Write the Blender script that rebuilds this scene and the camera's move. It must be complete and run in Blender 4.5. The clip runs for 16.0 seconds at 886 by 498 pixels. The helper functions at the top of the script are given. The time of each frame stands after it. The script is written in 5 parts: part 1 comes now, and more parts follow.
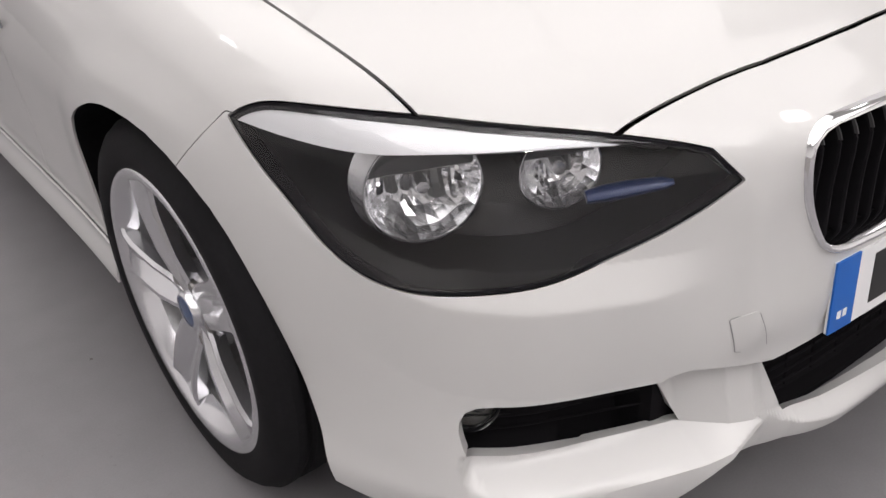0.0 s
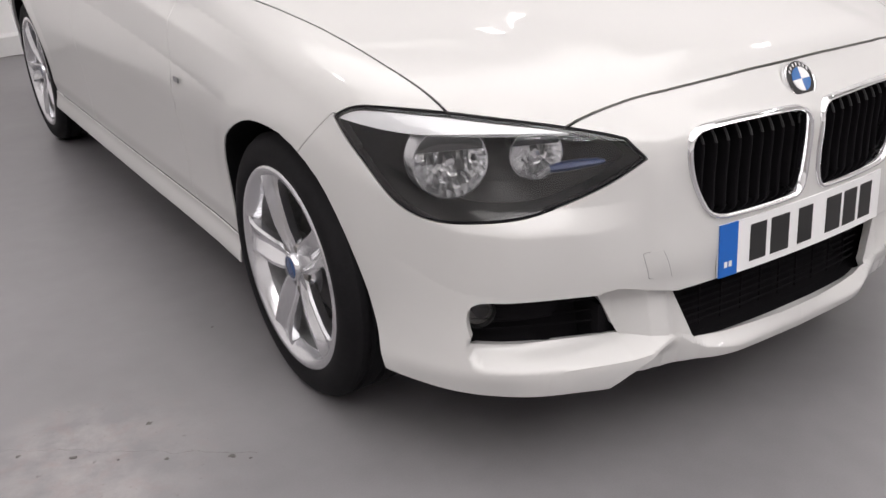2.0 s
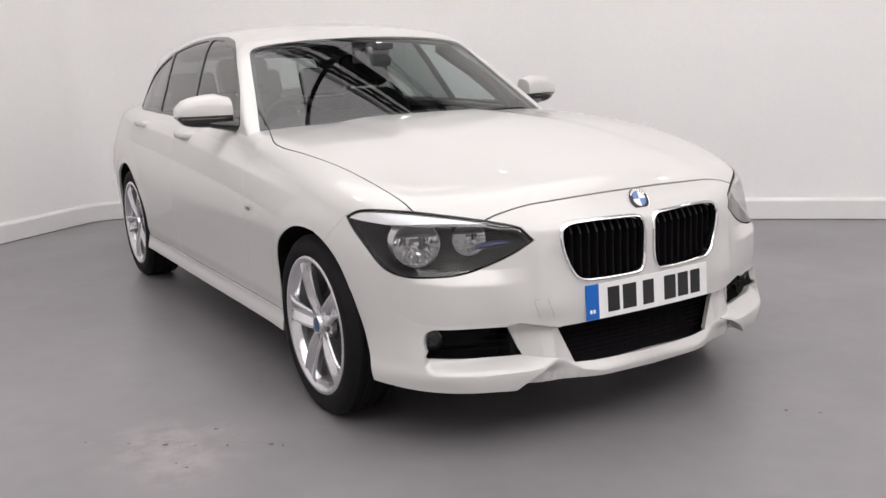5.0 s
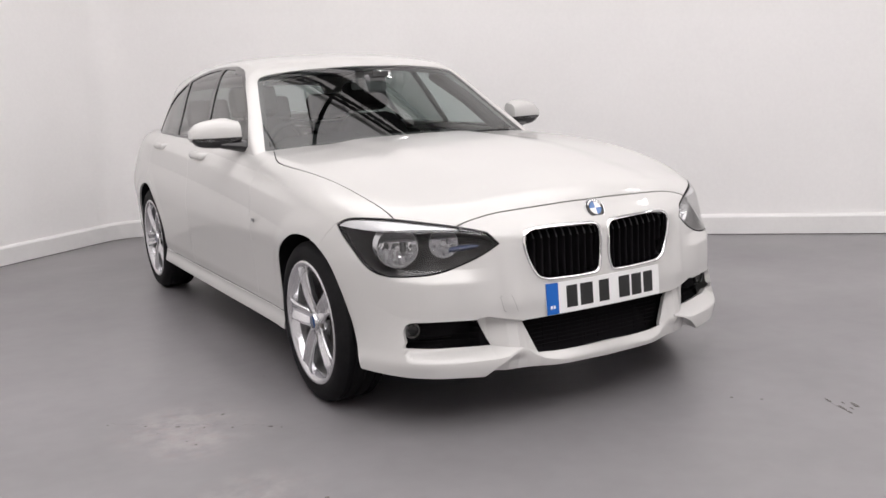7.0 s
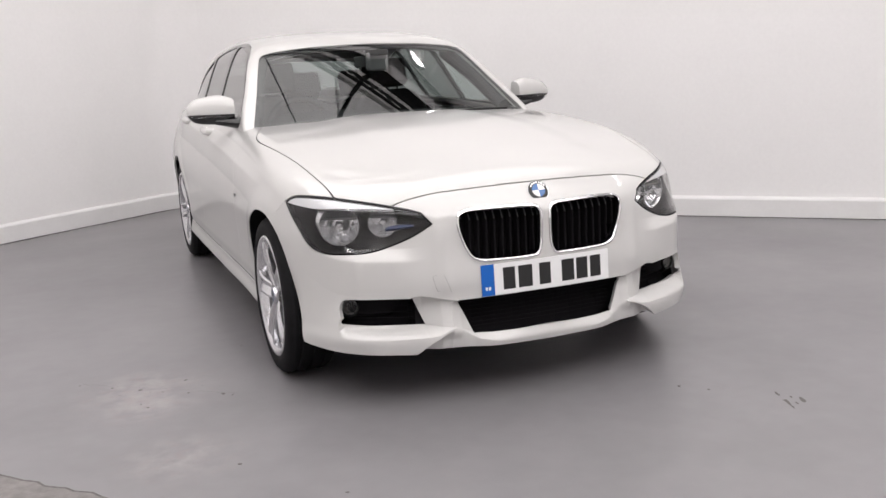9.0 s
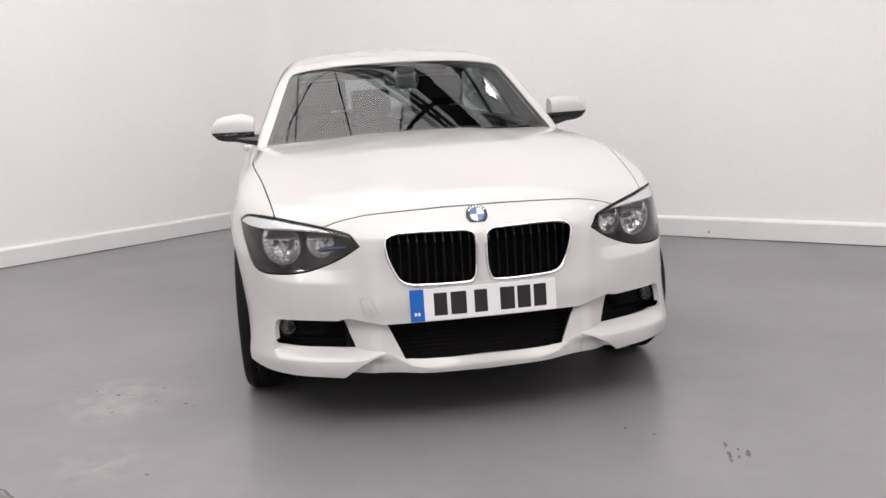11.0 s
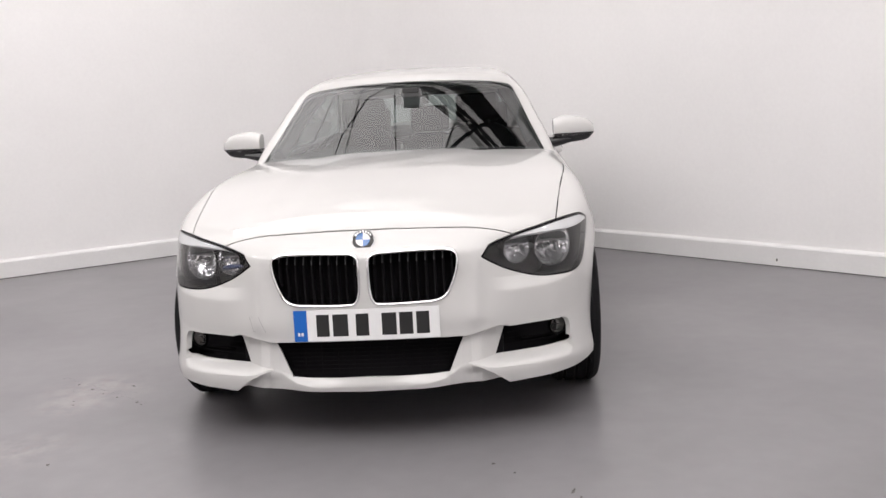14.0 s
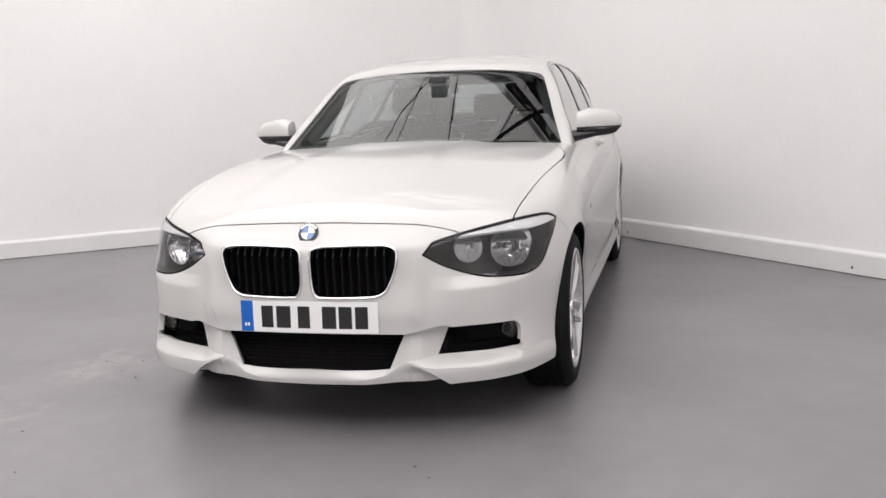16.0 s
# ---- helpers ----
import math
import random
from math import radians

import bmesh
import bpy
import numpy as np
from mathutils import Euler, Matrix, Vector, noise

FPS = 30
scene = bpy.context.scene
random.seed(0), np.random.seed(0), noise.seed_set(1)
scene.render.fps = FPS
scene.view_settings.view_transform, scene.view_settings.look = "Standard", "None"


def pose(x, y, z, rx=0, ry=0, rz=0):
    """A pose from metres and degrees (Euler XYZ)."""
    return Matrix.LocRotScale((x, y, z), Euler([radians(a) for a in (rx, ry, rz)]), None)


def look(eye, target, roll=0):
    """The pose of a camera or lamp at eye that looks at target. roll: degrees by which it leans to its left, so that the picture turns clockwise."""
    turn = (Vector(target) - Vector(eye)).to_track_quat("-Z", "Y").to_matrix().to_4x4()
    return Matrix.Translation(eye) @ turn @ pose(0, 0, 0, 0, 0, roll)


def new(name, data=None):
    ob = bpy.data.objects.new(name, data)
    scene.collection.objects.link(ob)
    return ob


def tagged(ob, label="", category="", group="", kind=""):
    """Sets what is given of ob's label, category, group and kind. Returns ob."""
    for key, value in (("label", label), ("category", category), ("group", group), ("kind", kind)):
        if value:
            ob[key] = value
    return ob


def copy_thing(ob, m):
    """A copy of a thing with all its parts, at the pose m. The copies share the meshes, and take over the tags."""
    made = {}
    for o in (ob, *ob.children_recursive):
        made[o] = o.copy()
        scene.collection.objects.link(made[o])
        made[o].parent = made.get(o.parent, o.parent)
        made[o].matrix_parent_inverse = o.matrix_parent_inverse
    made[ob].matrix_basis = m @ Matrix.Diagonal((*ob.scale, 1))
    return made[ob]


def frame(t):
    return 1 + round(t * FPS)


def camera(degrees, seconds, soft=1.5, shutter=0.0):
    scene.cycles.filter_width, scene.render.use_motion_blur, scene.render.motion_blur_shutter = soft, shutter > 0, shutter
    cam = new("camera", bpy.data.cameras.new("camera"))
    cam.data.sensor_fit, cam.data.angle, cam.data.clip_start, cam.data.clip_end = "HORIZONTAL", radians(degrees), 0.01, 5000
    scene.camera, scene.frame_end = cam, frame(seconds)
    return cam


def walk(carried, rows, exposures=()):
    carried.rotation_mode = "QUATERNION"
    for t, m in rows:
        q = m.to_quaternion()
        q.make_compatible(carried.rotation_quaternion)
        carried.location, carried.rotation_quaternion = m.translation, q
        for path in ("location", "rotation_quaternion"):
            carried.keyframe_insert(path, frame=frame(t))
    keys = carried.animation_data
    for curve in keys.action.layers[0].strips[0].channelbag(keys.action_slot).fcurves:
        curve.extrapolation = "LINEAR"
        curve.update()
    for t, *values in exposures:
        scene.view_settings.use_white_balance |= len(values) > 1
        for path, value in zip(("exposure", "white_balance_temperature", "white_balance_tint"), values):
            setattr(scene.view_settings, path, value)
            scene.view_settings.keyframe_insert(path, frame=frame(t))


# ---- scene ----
cam = camera(51.1, 16.0)
PATH = [
    (0, (-1.241, -0.43, 1.179), (-0.234, 0.924, 0.106), -3.3),
    (0.5, (-1.299, -0.562, 1.201), (-0.313, 0.858, 0.195), -3.5),
    (1, (-1.394, -0.706, 1.198), (-0.418, 0.77, 0.266), -3.7),
    (1.5, (-1.507, -0.892, 1.19), (-0.523, 0.617, 0.322), -3.2),
    (2, (-1.603, -1.058, 1.22), (-0.624, 0.485, 0.408), -2.7),
    (2.5, (-1.664, -1.279, 1.219), (-0.683, 0.311, 0.504), -2.0),
    (3, (-1.726, -1.471, 1.235), (-0.757, 0.158, 0.597), -2.3),
    (3.5, (-1.814, -1.626, 1.244), (-0.824, 0.022, 0.691), -2.3),
    (4, (-1.887, -1.794, 1.254), (-0.907, -0.123, 0.757), -2.5),
    (4.5, (-1.96, -1.945, 1.243), (-0.971, -0.266, 0.796), -2.4),
    (5, (-2.036, -2.124, 1.225), (-1.047, -0.435, 0.813), -2.4),
    (7.5, (-2.117, -2.652, 1.23), (-1.183, -0.92, 0.873), -2.8),
    (8, (-1.952, -2.767, 1.26), (-1.119, -0.99, 0.875), -3.7),
    (8.5, (-1.789, -2.801, 1.241), (-0.994, -1.007, 0.856), -4.4),
    (9, (-1.567, -2.852, 1.228), (-0.836, -1.035, 0.824), -2.7),
    (11.5, (-0.448, -3.09, 1.208), (-0.238, -1.132, 0.858), -3.5),
    (12, (-0.257, -3.159, 1.22), (-0.16, -1.191, 0.872), -3.2),
    (12.5, (-0.1, -3.208, 1.215), (-0.085, -1.237, 0.879), -3.4),
    (13, (0.029, -3.184, 1.201), (-0.002, -1.216, 0.842), -4.0),
    (13.5, (0.269, -3.152, 1.226), (0.167, -1.187, 0.868), -3.1),
    (14, (0.504, -3.123, 1.226), (0.368, -1.154, 0.903), -3.1),
    (14.5, (0.791, -3.143, 1.236), (0.514, -1.19, 0.908), -2.6),
    (15, (0.99, -3.098, 1.222), (0.634, -1.155, 0.905), -3.5),
    (15.5, (1.181, -3.001, 1.238), (0.731, -1.082, 0.902), -2.1),
    (16, (1.286, -2.932, 1.233), (0.786, -1.026, 0.889), -2.5),
]
walk(cam, [(t, look(eye, target, roll)) for t, eye, target, roll in PATH],
     [(0.0, -0.24), (1.5, -0.16), (3.0, -0.20), (5.0, -0.16), (8.0, -0.10), (12.0, -0.06), (16.0, -0.08)])

# ---- light ----
world = bpy.data.worlds.new("world")
world.use_nodes = True
scene.world = world
world.node_tree.nodes["Background"].inputs[0].default_value = (0.8, 0.85, 1.0, 1)
world.node_tree.nodes["Background"].inputs[1].default_value = 0.05
CEILING = 4.35
# only the second lamp is placed from reflections; the other five are added, unseen
LAMPS = [(-2.9, 2.7), (1.92, 3.60), (3.9, 0.6), (-4.2, -1.2), (2.8, -2.9), (-2.4, -5.0)]
LAMP_WATTS = 6.0
# glow of the added roof panels; reflections only tell of a bright roof
ROOF_GLOW = 2.2


# ---- materials ----
def material(name, base=(0.8, 0.8, 0.8), rough=0.5, metal=0.0, coat=0.0, coat_rough=0.03, spec=0.5,
             grain=0.0, grain_scale=60.0, stain=0.0, stain_scale=3.0, bump=0.0, bump_scale=200.0, rough_var=0.0):
    m = bpy.data.materials.new(name)
    m.use_nodes = True
    nt = m.node_tree
    b = nt.nodes["Principled BSDF"]
    b.inputs["Base Color"].default_value = (*base, 1)
    b.inputs["Roughness"].default_value = rough
    b.inputs["Metallic"].default_value = metal
    b.inputs["Coat Weight"].default_value = coat
    b.inputs["Coat Roughness"].default_value = coat_rough
    b.inputs["Specular IOR Level"].default_value = spec
    co = nt.nodes.new("ShaderNodeTexCoord")

    def tex(scale, detail=6.0, rough_=0.6):
        n = nt.nodes.new("ShaderNodeTexNoise")
        n.inputs["Scale"].default_value, n.inputs["Detail"].default_value, n.inputs["Roughness"].default_value = scale, detail, rough_
        nt.links.new(co.outputs["Object"], n.inputs["Vector"])
        return n.outputs["Fac"]

    def remap(v, a, c):
        n = nt.nodes.new("ShaderNodeMapRange")
        n.inputs["From Min"].default_value, n.inputs["From Max"].default_value = 0.3, 0.7
        n.inputs["To Min"].default_value, n.inputs["To Max"].default_value = a, c
        nt.links.new(v, n.inputs["Value"])
        return n.outputs["Result"]

    colour = None
    for amount, scale in ((grain, grain_scale), (stain, stain_scale)):
        if amount:
            k = nt.nodes.new("ShaderNodeMix")
            k.data_type, k.blend_type = "RGBA", "MULTIPLY"
            k.inputs["Factor"].default_value = 1.0
            if colour:
                nt.links.new(colour, k.inputs["A"])
            else:
                k.inputs["A"].default_value = (*base, 1)
            nt.links.new(remap(tex(scale), 1 - amount, 1 + amount * 0.4), k.inputs["B"])
            colour = k.outputs["Result"]
    if colour:
        nt.links.new(colour, b.inputs["Base Color"])
    if rough_var:
        nt.links.new(remap(tex(stain_scale * 1.7), max(0.02, rough - rough_var), rough + rough_var), b.inputs["Roughness"])
    if bump:
        n = nt.nodes.new("ShaderNodeBump")
        n.inputs["Strength"].default_value, n.inputs["Distance"].default_value = bump, 0.002
        nt.links.new(tex(bump_scale), n.inputs["Height"])
        nt.links.new(n.outputs["Normal"], b.inputs["Normal"])
    return m


def glass(name, tint, gloss=1.0, ior=1.5):
    """A thin pane: what lies behind, tinted, under a reflection that grows towards grazing angles."""
    m = bpy.data.materials.new(name)
    m.use_nodes = True
    nt = m.node_tree
    nt.nodes.remove(nt.nodes["Principled BSDF"])
    t = nt.nodes.new("ShaderNodeBsdfTransparent")
    t.inputs["Color"].default_value = (*tint, 1)
    g = nt.nodes.new("ShaderNodeBsdfGlossy")
    g.inputs["Roughness"].default_value = 0.0
    w = nt.nodes.new("ShaderNodeLayerWeight")
    w.inputs["Blend"].default_value = 0.5
    p = nt.nodes.new("ShaderNodeMath")
    p.operation = "POWER"
    p.inputs[1].default_value = 5.0
    nt.links.new(w.outputs["Facing"], p.inputs[0])
    f = nt.nodes.new("ShaderNodeMath")
    f.operation = "MULTIPLY_ADD"
    low = ((ior - 1) / (ior + 1)) ** 2
    f.inputs[1].default_value, f.inputs[2].default_value = 1 - low, low
    nt.links.new(p.outputs[0], f.inputs[0])
    k = nt.nodes.new("ShaderNodeMath")
    k.operation, k.use_clamp = "MULTIPLY", True
    k.inputs[1].default_value = gloss
    x = nt.nodes.new("ShaderNodeMixShader")
    nt.links.new(f.outputs[0], k.inputs[0])
    nt.links.new(k.outputs[0], x.inputs[0])
    nt.links.new(t.outputs[0], x.inputs[1])
    nt.links.new(g.outputs[0], x.inputs[2])
    nt.links.new(x.outputs[0], nt.nodes["Material Output"].inputs["Surface"])
    return m


def glow(name, colour, strength):
    m = bpy.data.materials.new(name)
    m.use_nodes = True
    b = m.node_tree.nodes["Principled BSDF"]
    b.inputs["Emission Color"].default_value = (*colour, 1)
    b.inputs["Emission Strength"].default_value = strength
    return m


PAINT = material("white_car_paint", (0.565, 0.56, 0.548), 0.32, coat=0.8, coat_rough=0.02, stain=0.015, stain_scale=1.2)
BLACK = material("black_plastic", (0.006, 0.006, 0.007), 0.5, spec=0.25, grain=0.2, grain_scale=300)
SLAT = material("satin_black_slat", (0.0085, 0.0078, 0.009), 0.8, spec=0.06)
GLOSS_BLACK = material("gloss_black_plastic", (0.008, 0.008, 0.009), 0.12, coat=0.5)
LINER = material("dark_liner", (0.010, 0.0096, 0.0104), 0.85, spec=0.12, grain=0.3, grain_scale=90)
RUBBER = material("rubber_seal", (0.012, 0.012, 0.012), 0.6, bump=0.1, bump_scale=400)
TYRE = material("tyre_rubber", (0.010, 0.0096, 0.0108), 0.75, spec=0.14, grain=0.25, grain_scale=120, stain=0.2, stain_scale=14, bump=0.15, bump_scale=500)
ALLOY = material("silver_alloy_paint", (0.70, 0.70, 0.72), 0.22, metal=0.95, coat=0.4, grain=0.06, grain_scale=500, stain=0.05, stain_scale=20)
CHROME = material("chrome", (0.86, 0.86, 0.87), 0.06, metal=1.0, stain=0.04, stain_scale=40)
SATIN = material("satin_silver_trim", (0.78, 0.78, 0.79), 0.22, metal=0.9, stain=0.03, stain_scale=30)
BROW = material("silver_brow_trim", (0.74, 0.74, 0.75), 0.38, metal=0.35, stain=0.03, stain_scale=30)
LAMP_SHELF = material("grey_lamp_shelf", (0.20, 0.20, 0.205), 0.3, metal=0.5)
REFLECTOR = material("bright_reflector", (0.86, 0.86, 0.875), 0.15, metal=0.95, grain=0.05, grain_scale=200)
BARREL = material("silver_rim_barrel", (0.50, 0.50, 0.51), 0.34, metal=0.7, grain=0.2, grain_scale=80)
CAP_BLUE = material("cap_blue", (0.012, 0.05, 0.16), 0.25, coat=0.4)
DISC = material("dark_brake_disc", (0.06, 0.058, 0.056), 0.5, metal=0.7, grain=0.2, grain_scale=200)
BLUE_REFLECTION = material("blue_reflection_tint", (0.022, 0.036, 0.095), 0.30, metal=0.2)
STEEL = material("brake_steel", (0.28, 0.27, 0.26), 0.4, metal=0.9, grain=0.2, grain_scale=200)
HOUSING = material("dark_lamp_housing", (0.034, 0.032, 0.034), 0.4, coat=0.15, stain=0.1, stain_scale=25)
PLATE = material("plate_white", (0.80, 0.80, 0.80), 0.35, grain=0.03, grain_scale=600, stain=0.03, stain_scale=20)
PLATE_BLUE = material("plate_blue", (0.003, 0.115, 0.48), 0.35, grain=0.05, grain_scale=400)
PLATE_BLACK = material("plate_black", (0.012, 0.012, 0.012), 0.4, grain=0.1, grain_scale=400)
BADGE_BLUE = material("badge_blue", (0.02, 0.12, 0.36), 0.15, coat=1.0)
BADGE_WHITE = material("badge_white", (0.78, 0.78, 0.78), 0.15, coat=1.0)
CLOTH = material("dark_seat_cloth", (0.006, 0.006, 0.0065), 0.9, spec=0.06, grain=0.2, grain_scale=60)
DASH = material("dashboard_plastic", (0.009, 0.009, 0.0095), 0.8, spec=0.15, grain=0.2, grain_scale=200, bump=0.25, bump_scale=500)
SEAM = material("shaded_panel_gap", (0.20, 0.20, 0.20), 0.7)
TRIM_GREY = material("grey_headlining", (0.12, 0.118, 0.116), 0.9, grain=0.1, grain_scale=200)
DARK_TRIM = material("dark_pillar_trim", (0.05, 0.05, 0.05), 0.85, grain=0.1, grain_scale=200)
MIRROR = material("mirror_glass", (0.85, 0.86, 0.87), 0.01, metal=1.0)
SCREEN_GLASS = glass("windscreen_glass", (0.62, 0.675, 0.665), 1.85, 1.5)
REAR_GLASS = glass("privacy_rear_glass", (0.36, 0.40, 0.39), 1.6, 1.5)
SIDE_GLASS = glass("tinted_side_glass", (0.66, 0.73, 0.715), 1.7, 1.5)
LAMP_GLASS = glass("headlamp_lens", (0.95, 0.955, 0.96), 1.5, 1.5)
WALL = material("white_wall_paint", (0.875, 0.865, 0.86), 0.75, grain=0.02, grain_scale=40, stain=0.03, stain_scale=0.9, bump=0.06, bump_scale=60)
SKIRT = material("white_gloss_skirting", (0.785, 0.78, 0.775), 0.45, grain=0.02, grain_scale=50, stain=0.04, stain_scale=5)
ROOF_SHEET = material("pale_roof_sheet", (0.74, 0.74, 0.73), 0.7, stain=0.08, stain_scale=0.7)
TRUSS = material("black_painted_steel", (0.012, 0.012, 0.013), 0.5, grain=0.2, grain_scale=60)
LED = glow("led_panel", (1.0, 0.97, 0.95), 7.0)
# added panels: strength by row and side, set to balance the light
PANEL_GLOWS = [[glow("added_roof_glow", (1.0, 0.957, 0.955), ROOF_GLOW * k) for k in row] for row in ((0.80, 1.15), (1.02, 0.80), (1.98, 1.30))]
# weaker glow past the beam, to darken that part of the windscreen's reflection
DIM_PANEL_GLOW = glow("dimmed_roof_glow", (1.0, 0.94, 0.94), ROOF_GLOW * 0.52)
SENSOR = material("grey_sensor_plastic", (0.16, 0.16, 0.163), 0.2, coat=0.6, grain=0.05)
LIT_TIP = material("lit_slat_tip", (0.022, 0.022, 0.023), 0.5, spec=0.5)
GREY_METAL = material("grey_lamp_metal", (0.25, 0.25, 0.26), 0.4, metal=0.6, grain=0.1)
NAIL = material("dark_nail", (0.05, 0.045, 0.04), 0.5)
MARK = material("dark_scuff", (0.12, 0.11, 0.105), 0.6, grain=0.5, grain_scale=80)


def floor_material():
    m = material("grey_floor_paint", (0.30, 0.29, 0.285), 0.30)
    nt = m.node_tree
    b = nt.nodes["Principled BSDF"]
    co = nt.nodes.new("ShaderNodeTexCoord")

    def tex(scale, detail, rough, distort=0.0):
        n = nt.nodes.new("ShaderNodeTexNoise")
        n.inputs["Scale"].default_value, n.inputs["Detail"].default_value = scale, detail
        n.inputs["Roughness"].default_value, n.inputs["Distortion"].default_value = rough, distort
        nt.links.new(co.outputs["Object"], n.inputs["Vector"])
        return n.outputs["Fac"]

    def ramp(v, lo, hi, a, c):
        n = nt.nodes.new("ShaderNodeMapRange")
        for key, value in (("From Min", lo), ("From Max", hi), ("To Min", a), ("To Max", c)):
            n.inputs[key].default_value = value
        nt.links.new(v, n.inputs["Value"])
        return n.outputs["Result"]

    def mix(f, a, c, kind="MIX"):
        n = nt.nodes.new("ShaderNodeMix")
        n.data_type, n.blend_type = "RGBA", kind
        for key, value in (("Factor", f), ("A", a), ("B", c)):
            if hasattr(value, "links"):
                nt.links.new(value, n.inputs[key])
            else:
                n.inputs[key].default_value = value
        return n.outputs["Result"]

    def near(x, y, r):
        """One near a spot on the floor, falling to nought r metres away."""
        n = nt.nodes.new("ShaderNodeVectorMath")
        n.operation = "DISTANCE"
        n.inputs[1].default_value = (x, y, 0)
        nt.links.new(co.outputs["Object"], n.inputs[0])
        return ramp(n.outputs["Value"], 0.0, r, 1.0, 0.0)

    def times(a, c):
        n = nt.nodes.new("ShaderNodeMath")
        n.operation = "MULTIPLY"
        for k, value in enumerate((a, c)):
            if hasattr(value, "links"):
                nt.links.new(value, n.inputs[k])
            else:
                n.inputs[k].default_value = value
        return n.outputs[0]

    base = mix(ramp(tex(0.55, 3, 0.5), 0.15, 0.85, 0, 1), (0.186, 0.179, 0.187, 1), (0.219, 0.211, 0.219, 1))
    base = mix(1.0, base, ramp(tex(2.3, 3, 0.5), 0.2, 0.8, 0.93, 1.09), "MULTIPLY")
    base = mix(1.0, base, ramp(tex(0.8, 2, 0.4), 0.2, 0.8, 1.06, 0.92), "MULTIPLY")
    base = mix(1.0, base, ramp(tex(11.0, 3, 0.5), 0.25, 0.75, 0.95, 1.05), "MULTIPLY")
    # worn spots with traces of an older pinkish coat; the second paints in a bright reflection
    for x, y, r in ((-1.37, 0.78, 0.34), (-1.34, 0.08, 0.24), (-1.40, 0.60, 0.16), (-1.40, 0.88, 0.20)):
        base = mix(times(near(x, y, r), ramp(tex(10.0, 4, 0.6), 0.38, 0.66, 0, 0.60)), base, (0.36, 0.338, 0.337, 1))
        base = mix(times(near(x, y, r * 1.2), ramp(tex(19.0, 4, 0.6), 0.5, 0.72, 0, 0.45)), base, (0.25, 0.195, 0.19, 1))
    base = mix(times(near(-1.35, 0.82, 0.5), ramp(tex(45, 4, 0.6), 0.66, 0.72, 0, 0.7)), base, (0.10, 0.09, 0.09, 1))
    base = mix(1.0, base, ramp(tex(240, 4, 0.7), 0.3, 0.7, 0.95, 1.04), "MULTIPLY")
    nt.links.new(base, b.inputs["Base Color"])
    nt.links.new(ramp(tex(0.9, 2, 0.45), 0.25, 0.75, 0.26, 0.38), b.inputs["Roughness"])
    n = nt.nodes.new("ShaderNodeBump")
    n.inputs["Strength"].default_value, n.inputs["Distance"].default_value = 0.05, 0.001
    nt.links.new(tex(320, 3, 0.6), n.inputs["Height"])
    nt.links.new(n.outputs["Normal"], b.inputs["Normal"])
    return m


FLOOR = floor_material()
OLD_CONCRETE = material("worn_concrete", (0.225, 0.21, 0.205), 0.6, grain=0.22, grain_scale=30, stain=0.35, stain_scale=6, bump=0.3, bump_scale=60)


# ---- mesh helpers ----
def mesh_ob(name, verts, faces, mat, normals=None, smooth=True):
    me = bpy.data.meshes.new(name)
    me.from_pydata([tuple(v) for v in np.asarray(verts, float).tolist()], [], [tuple(f) for f in faces])
    me.polygons.foreach_set("use_smooth", np.full(len(me.polygons), smooth))
    if normals is not None:
        me.normals_split_custom_set_from_vertices([tuple(n) for n in np.asarray(normals, float).tolist()])
    me.materials.append(mat)
    return new(name, me)


def under(ob, parent, label=""):
    ob.parent = parent
    return tagged(ob, label)


def part(name, bm, mat, parent=None, label="", smooth=False, angle=40):
    """Links a bmesh as one mesh object under a thing or a part."""
    me = bpy.data.meshes.new(name)
    bmesh.ops.recalc_face_normals(bm, faces=bm.faces)
    if smooth:
        for e in bm.edges:
            if len(e.link_faces) == 2:
                e.smooth = e.calc_face_angle(0) < radians(angle)
        for f in bm.faces:
            f.smooth = True
    bm.to_mesh(me)
    bm.free()
    me.materials.append(mat)
    ob = new(name, me)
    if parent:
        ob.parent = parent
    return tagged(ob, label)


def thing(name, label, category, group="", at=(0, 0, 0)):
    ob = new(name)
    ob.location = at
    return tagged(ob, label, category, group)


def box(bm, centre, size, bevel=0.0, m=None, segments=2):
    r = bmesh.ops.create_cube(bm, size=1.0)
    vs = r["verts"]
    bmesh.ops.scale(bm, vec=size, verts=vs)
    if bevel:
        es = list({e for v in vs for e in v.link_edges})
        b = bmesh.ops.bevel(bm, geom=es, offset=bevel, segments=segments, profile=0.7, affect="EDGES")
        vs = list({v for f in b["faces"] for v in f.verts} | {v for v in vs if v.is_valid})
    bmesh.ops.translate(bm, vec=centre, verts=vs)
    if m is not None:
        bmesh.ops.transform(bm, matrix=m, verts=vs)
    return bm


